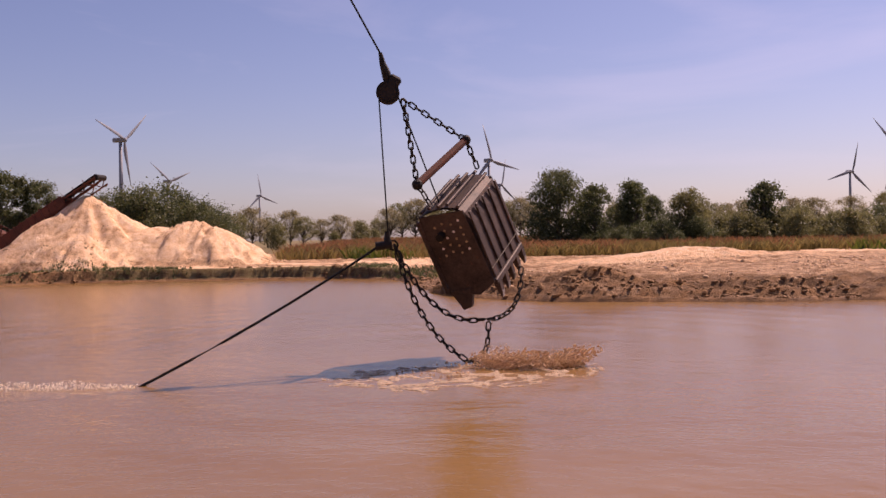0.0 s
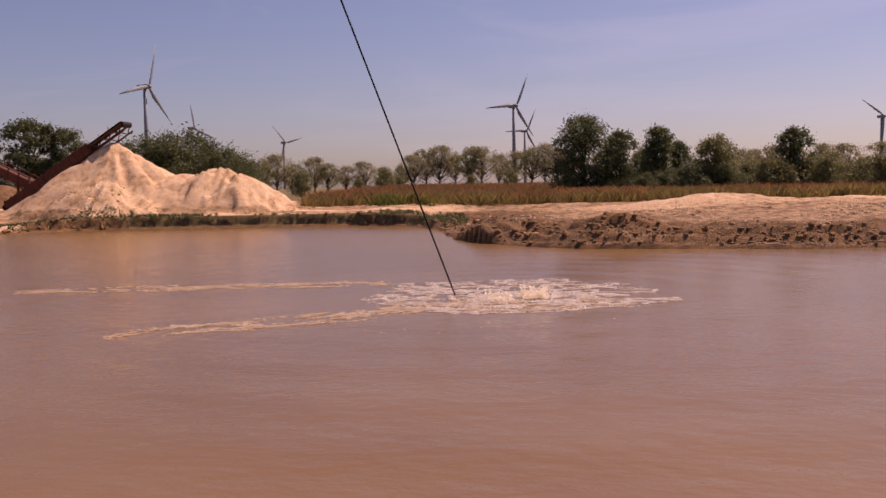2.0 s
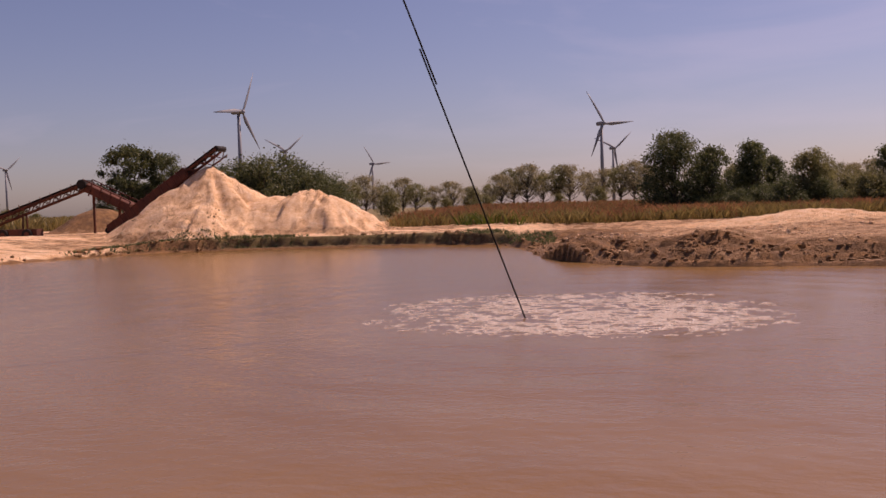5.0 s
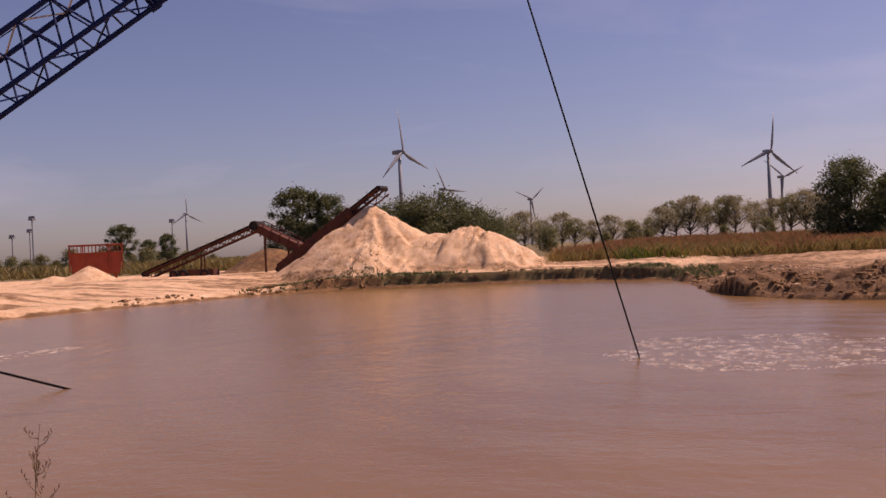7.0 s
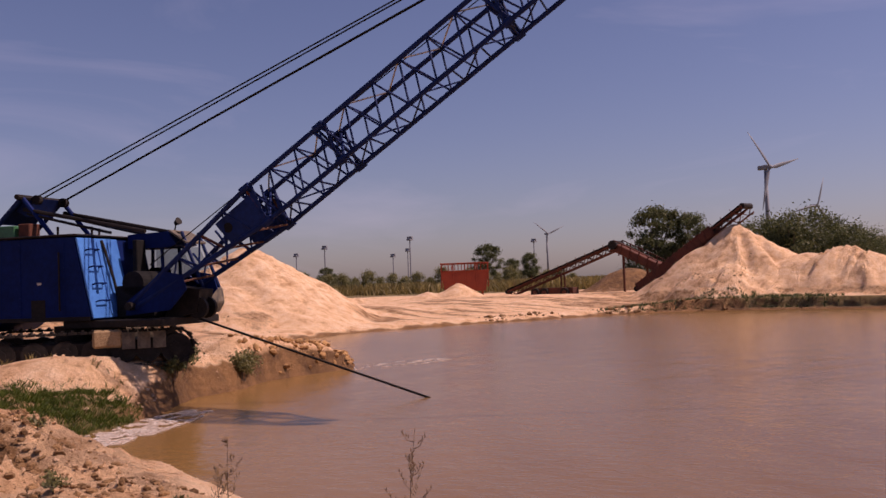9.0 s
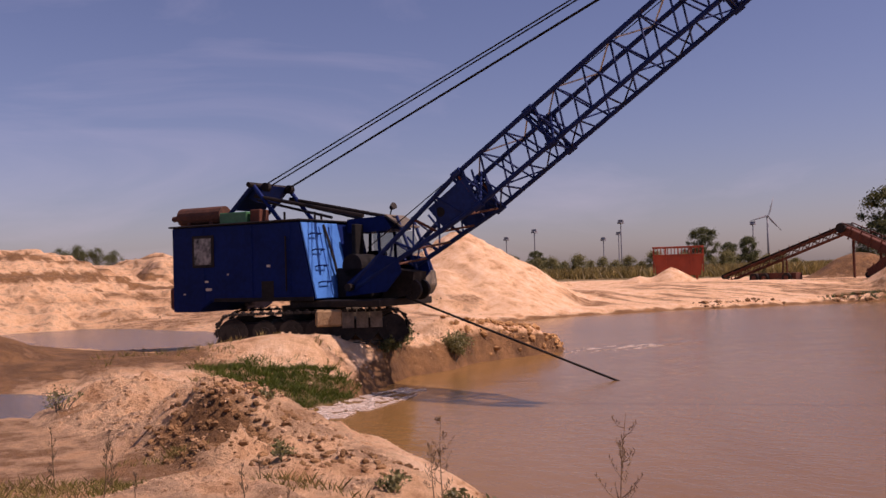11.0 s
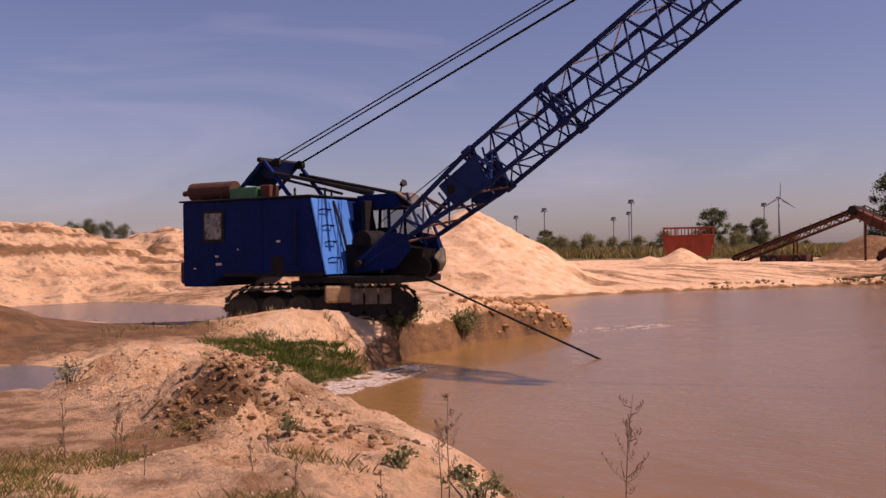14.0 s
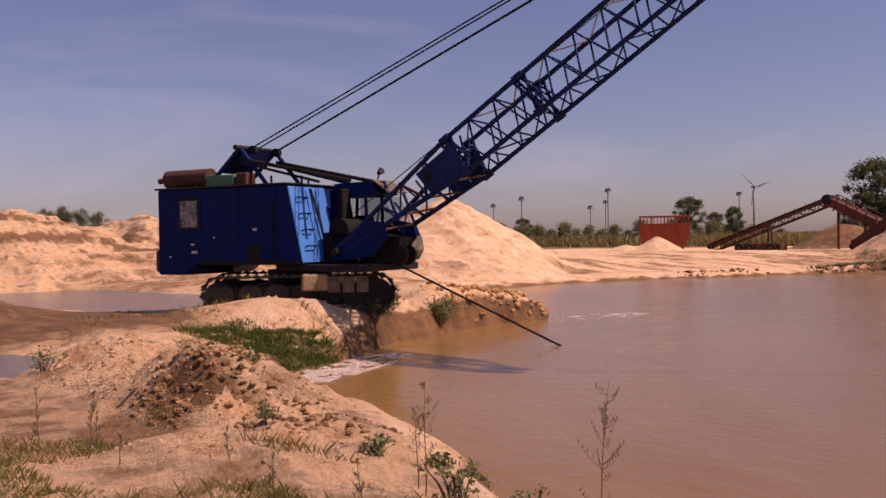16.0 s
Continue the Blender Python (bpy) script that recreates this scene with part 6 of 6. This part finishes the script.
def build_weed(m, height, seed, label):
    """A dry stalk with side twigs."""
    rng = random.Random(seed)
    th = thing("dry_weed", m, label, "weed", "dry weeds on the bank")
    bm = bmesh.new()
    lean = (rng.uniform(-0.08, 0.08), rng.uniform(-0.08, 0.08))
    pts = [(lean[0] * f * height + 0.012 * math.sin(7 * f), lean[1] * f * height, f * height - 0.03) for f in (0, 0.25, 0.5, 0.75, 1)]
    tube_along(bm, pts, [0.006, 0.005, 0.004, 0.003, 0.0015], 5)
    part("stalk", bm, TWIG, th)
    for k in range(int(22 * height)):
        f = rng.uniform(0.2, 0.95)
        a = rng.uniform(0, math.tau)
        le = height * (0.18 - 0.12 * f) * rng.uniform(0.5, 1.2)
        s = Vector((lean[0] * f * height, lean[1] * f * height, f * height - 0.03))
        e = s + Vector((math.cos(a) * le, math.sin(a) * le, le * rng.uniform(0.5, 1.2)))
        bm = bmesh.new()
        tube_along(bm, [s, s.lerp(e, 0.5) + Vector((0, 0, -0.02)), e], [0.0028, 0.0022, 0.001], 4)
        for q in range(4):
            c = s.lerp(e, 0.4 + 0.18 * q)
            add_bar(bm, c, c + Vector((rng.uniform(-0.02, 0.02), rng.uniform(-0.02, 0.02), 0.025)), 0.004, 4, 0.001)
        part("twig", bm, TWIG, th)
    return th


WEEDS = [(-3.72, 4.32, 1.87), (-5.13, 4.15, 1.73), (-7.73, 2.73, 1.52), (-5.4, 4.3, 1.5), (-4.9, 3.45, 1.36), (-8.3, 3.0, 1.3), (-7.0, 2.7, 1.3), (-6.4, 3.3, 1.35), (-5.6, 3.2, 1.35), (-8.9, 2.7, 1.45), (-6.9, 3.7, 1.3)]
for k, (x, y, top) in enumerate(WEEDS):
    z = floor_at(x, y)
    build_weed(Matrix.Translation((x, y, z)), max(0.25, top - z), k, "tall brown dried-out weed on the near bank")


def build_bush(m, width, height, seed, mat, label, n=900, size=0.03):
    rng = np.random.default_rng(seed)
    th = thing("bush", m, label, "bush")
    clumps = [(*(rng.normal(size=2) * width * 0.22), height * (0.2 + 0.6 * rng.random()), height * 0.24) for _ in range(14)]
    for c in clumps[::2]:
        bm = bmesh.new()
        tube_along(bm, [(c[0] * 0.2, c[1] * 0.2, -0.1), (c[0] * 0.6, c[1] * 0.6, c[2] * 0.5), c[:3]], [0.012, 0.009, 0.004], 4)
        part("stem", bm, BARK, th)
    part_of("foliage", leaf_mesh("foliage", clumps, n // 14, size, mat, rng), mat, th)


for x, y, w, h, mat, seed in ((-20.4, 17.1, 1.0, 0.75, LEAF_MID, 1), (-20.0, 14.9, 1.3, 0.7, LEAF_DARK, 2), (-19.4, 14.2, 0.9, 0.45, LEAF_DARK, 4)):
    build_bush(Matrix.Translation((x, y, floor_at(x, y))), w, h, seed, mat, "small green bush on the eroded bank", 1500, 0.04)
for k, (x, y, s) in enumerate(((-7.8, 4.45, 0.2), (-4.85, 4.2, 0.28), (-4.2, 4.25, 0.25), (-13.6, 4.2, 0.35), (-9.9, 5.4, 0.16), (-6.2, 4.5, 0.2), (-5.9, 4.9, 0.16))):
    build_bush(Matrix.Translation((x, y, floor_at(x, y))), s * 1.5, s, 20 + k, LEAF_MID, "low green weed in the dry sand", 220, 0.022)


# ---- what moves ----
def hang(a, b2):
    """The pose of a rope that starts at a and runs down towards b2."""
    a, b2 = Vector(a), Vector(b2)
    return Matrix.Translation(a) @ (a - b2).to_track_quat("Z", "Y").to_matrix().to_4x4()


def motions():
    # the bucket falls into the water
    drop = [(0.0, 0, 0, 0, 0), (0.2, 0.21, 0.24, -1.07, 2), (0.4, 0.48, 0.48, -2.30, 5), (0.6, 0.40, 0.72, -3.78, 16), (0.8, 0.35, 0.9, -5.0, 24), (1.1, 0.3, 1.2, -6.2, 30), (16.0, 0.3, 1.2, -6.2, 30)]
    p0 = BUCKET_POSE.translation
    walk(bucket, [(t, Matrix.Translation(p0 + Vector((x, y, z))) @ (BUCKET_POSE.to_quaternion().to_matrix().to_4x4()) @ Matrix.Rotation(radians(-a), 4, "Y")) for t, x, y, z, a in drop])
    fall = [(0.0, -1.13, 20.3, 5.83), (0.2, -0.90, 20.54, 4.68), (0.4, -0.50, 20.78, 3.39), (0.6, -0.44, 21.02, 2.28), (0.8, -0.23, 21.26, 1.43),
            (1.0, -0.07, 21.5, 0.70), (1.2, 0.05, 21.74, 0.1), (1.5, 0.22, 22.7, -1.2), (2.0, 0.4, 23.2, -2.5), (2.5, 0.42, 23.3, -2.7), (3.0, 0.63, 23.4, -2.8), (3.5, 0.86, 23.4, -2.8), (6.0, -0.75, 22.06, -2.8), (7.0, -1.25, 22.0, -2.8), (8.0, -1.66, 22.04, -2.8), (9.0, -1.9, 22.0, -2.8), (16.0, -2.0, 22.0, -2.8)]
    walk(rigging, [(t, Matrix.Translation((x, y, z))) for t, x, y, z in fall])
    upper, lower = [], []
    for t, x, y, z in fall:
        end = Vector((x - 0.15, y, z + 0.85))
        # the slack rope sways in its sheave once the bucket has sunk
        bow = 0.27 * min(max((t - 1.2) / 2.0, 0.0), 1.0) * (1.0 if t < 6.5 else 0.55)
        top = TIP + Vector((-1.8 * bow, 0, 0))
        head = end + (top - end).normalized() * 8.8
        upper.append((t, hang(top, head)))
        lower.append((t, hang(head, end)))
    walk(hoist_upper, upper)
    walk(hoist_lower, lower)
    # drag rope: slack part by the bucket, taut part at the fairlead
    slack = [(0.0, (-1.35, 20.0, 2.55), (-6.2, 17.5, -0.02)), (0.2, (-1.15, 20.2, 1.62), (-5.45, 19.4, 0.0)), (0.4, (-0.9, 20.4, 0.52), (-3.65, 19.72, 0.0)),
             (0.5, (-0.9, 20.5, 0.02), (-3.6, 19.8, -0.35)), (0.6, (-0.9, 20.6, -0.3), (-3.6, 19.8, -0.7)), (0.9, (-0.9, 20.8, -1.6), (-4.0, 19.9, -2.0)), (16.0, (-0.9, 20.8, -1.8), (-4.0, 19.9, -2.2))]
    walk(drag_far, [(t, hang(a, b2)) for t, a, b2 in slack])
    lead = world_of((3.2, -0.2, 2.05))
    dip = [(0.0, -13.6, 17.5), (7.0, -13.85, 17.5), (8.0, -14.15, 17.5), (9.0, -14.1, 17.4), (10.0, -14.8, 17.6), (12.5, -15.0, 17.4), (13.5, -15.4, 17.4), (14.5, -15.6, 17.3), (16.0, -16.0, 17.3)]
    walk(drag_near, [(t, hang(lead, (x, y, 0))) for t, x, y in dip])
    # splashes rise and fall back
    for ob, x, y, h, t0, v, dx, dy in sprays:
        rest = -h * 1.25 - 0.25
        # the fine tall plumes are slowed by the air and drop sooner
        pull = 14.0 if h >= 1.9 and t0 < 0.6 else 9.81
        v = v + 0.35 * (pull - 9.81)
        last = t0 + 2 * v / pull
        times = sorted({0.0, 16.0} | {round(k * 0.1, 2) for k in range(0, 40) if t0 < k * 0.1 < last} | ({round(t0, 2)} if t0 > 0 else set()) | {round(last, 2)})
        rows = []
        for t in times:
            q = min(max(t - t0, 0.0), last - t0)
            rows.append((t, Matrix.Translation((x + dx * q, y + dy * q, rest + v * q - 0.5 * pull * q * q))))
        walk(ob, rows)
    walk(rope_spray, [(0.0, Matrix.Translation((-14.3, 17.6, -0.02))), (0.4, Matrix.Translation((-10.2, 18.9, 0.0))), (0.7, Matrix.Translation((-8.8, 20.0, -0.02))),
                      (1.1, Matrix.Translation((-8.5, 20.2, -0.1))), (1.6, Matrix.Translation((-8.5, 20.2, -0.7))), (16.0, Matrix.Translation((-8.5, 20.2, -0.8)))])
    for ob, t0, t1, away in ((foam_first, -1, -1, 2.4), (foam_base, 0.3, 0.5, 99), (foam_heart, 0.9, 1.3, 99), (foam_wide, 1.6, 2.4, 99)):
        if t0 < 0:
            rows = [(0.0, 0.0), (1.6, 0.0), (3.0, -0.12), (16.0, -0.2)]
        else:
            rows = [(0.0, -0.3), (t0, -0.1), (t1, 0.0), (3.2, 0.0), (6.0, -0.03 if t0 > 1.5 else -0.012), (7.6, -0.10 if t0 > 1.5 else -0.016), (16.0, -0.15)]
        if ob is foam_base:
            rows = [(0.0, -0.3), (0.3, -0.1), (0.5, 0.02), (1.6, 0.02), (2.4, -0.05), (16.0, -0.3)]
        walk(ob, [(t, Matrix.Translation((-0.04 * t, 0, z))) for t, z in rows])
    for ob in (wake_a, wake_b):
        walk(ob, [(t, Matrix.Translation((0, 0, z))) for t, z in ((0.0, -0.3), (1.2, -0.12), (1.7, 0.0), (2.3, 0.0), (3.1, -0.12), (16.0, -0.2))])
    # wind turbines
    spin = (-77, -99, -77, -99.5, -112, -95, -80, -85)
    for (rot, phase), rate in zip(rotors, spin):
        at0 = rot.matrix_basis.translation.copy()
        walk(rot, [(k * 0.5, Matrix.Translation(at0) @ Matrix.Rotation(radians(phase + rate * k * 0.5), 4, "Y")) for k in range(33)])


motions()
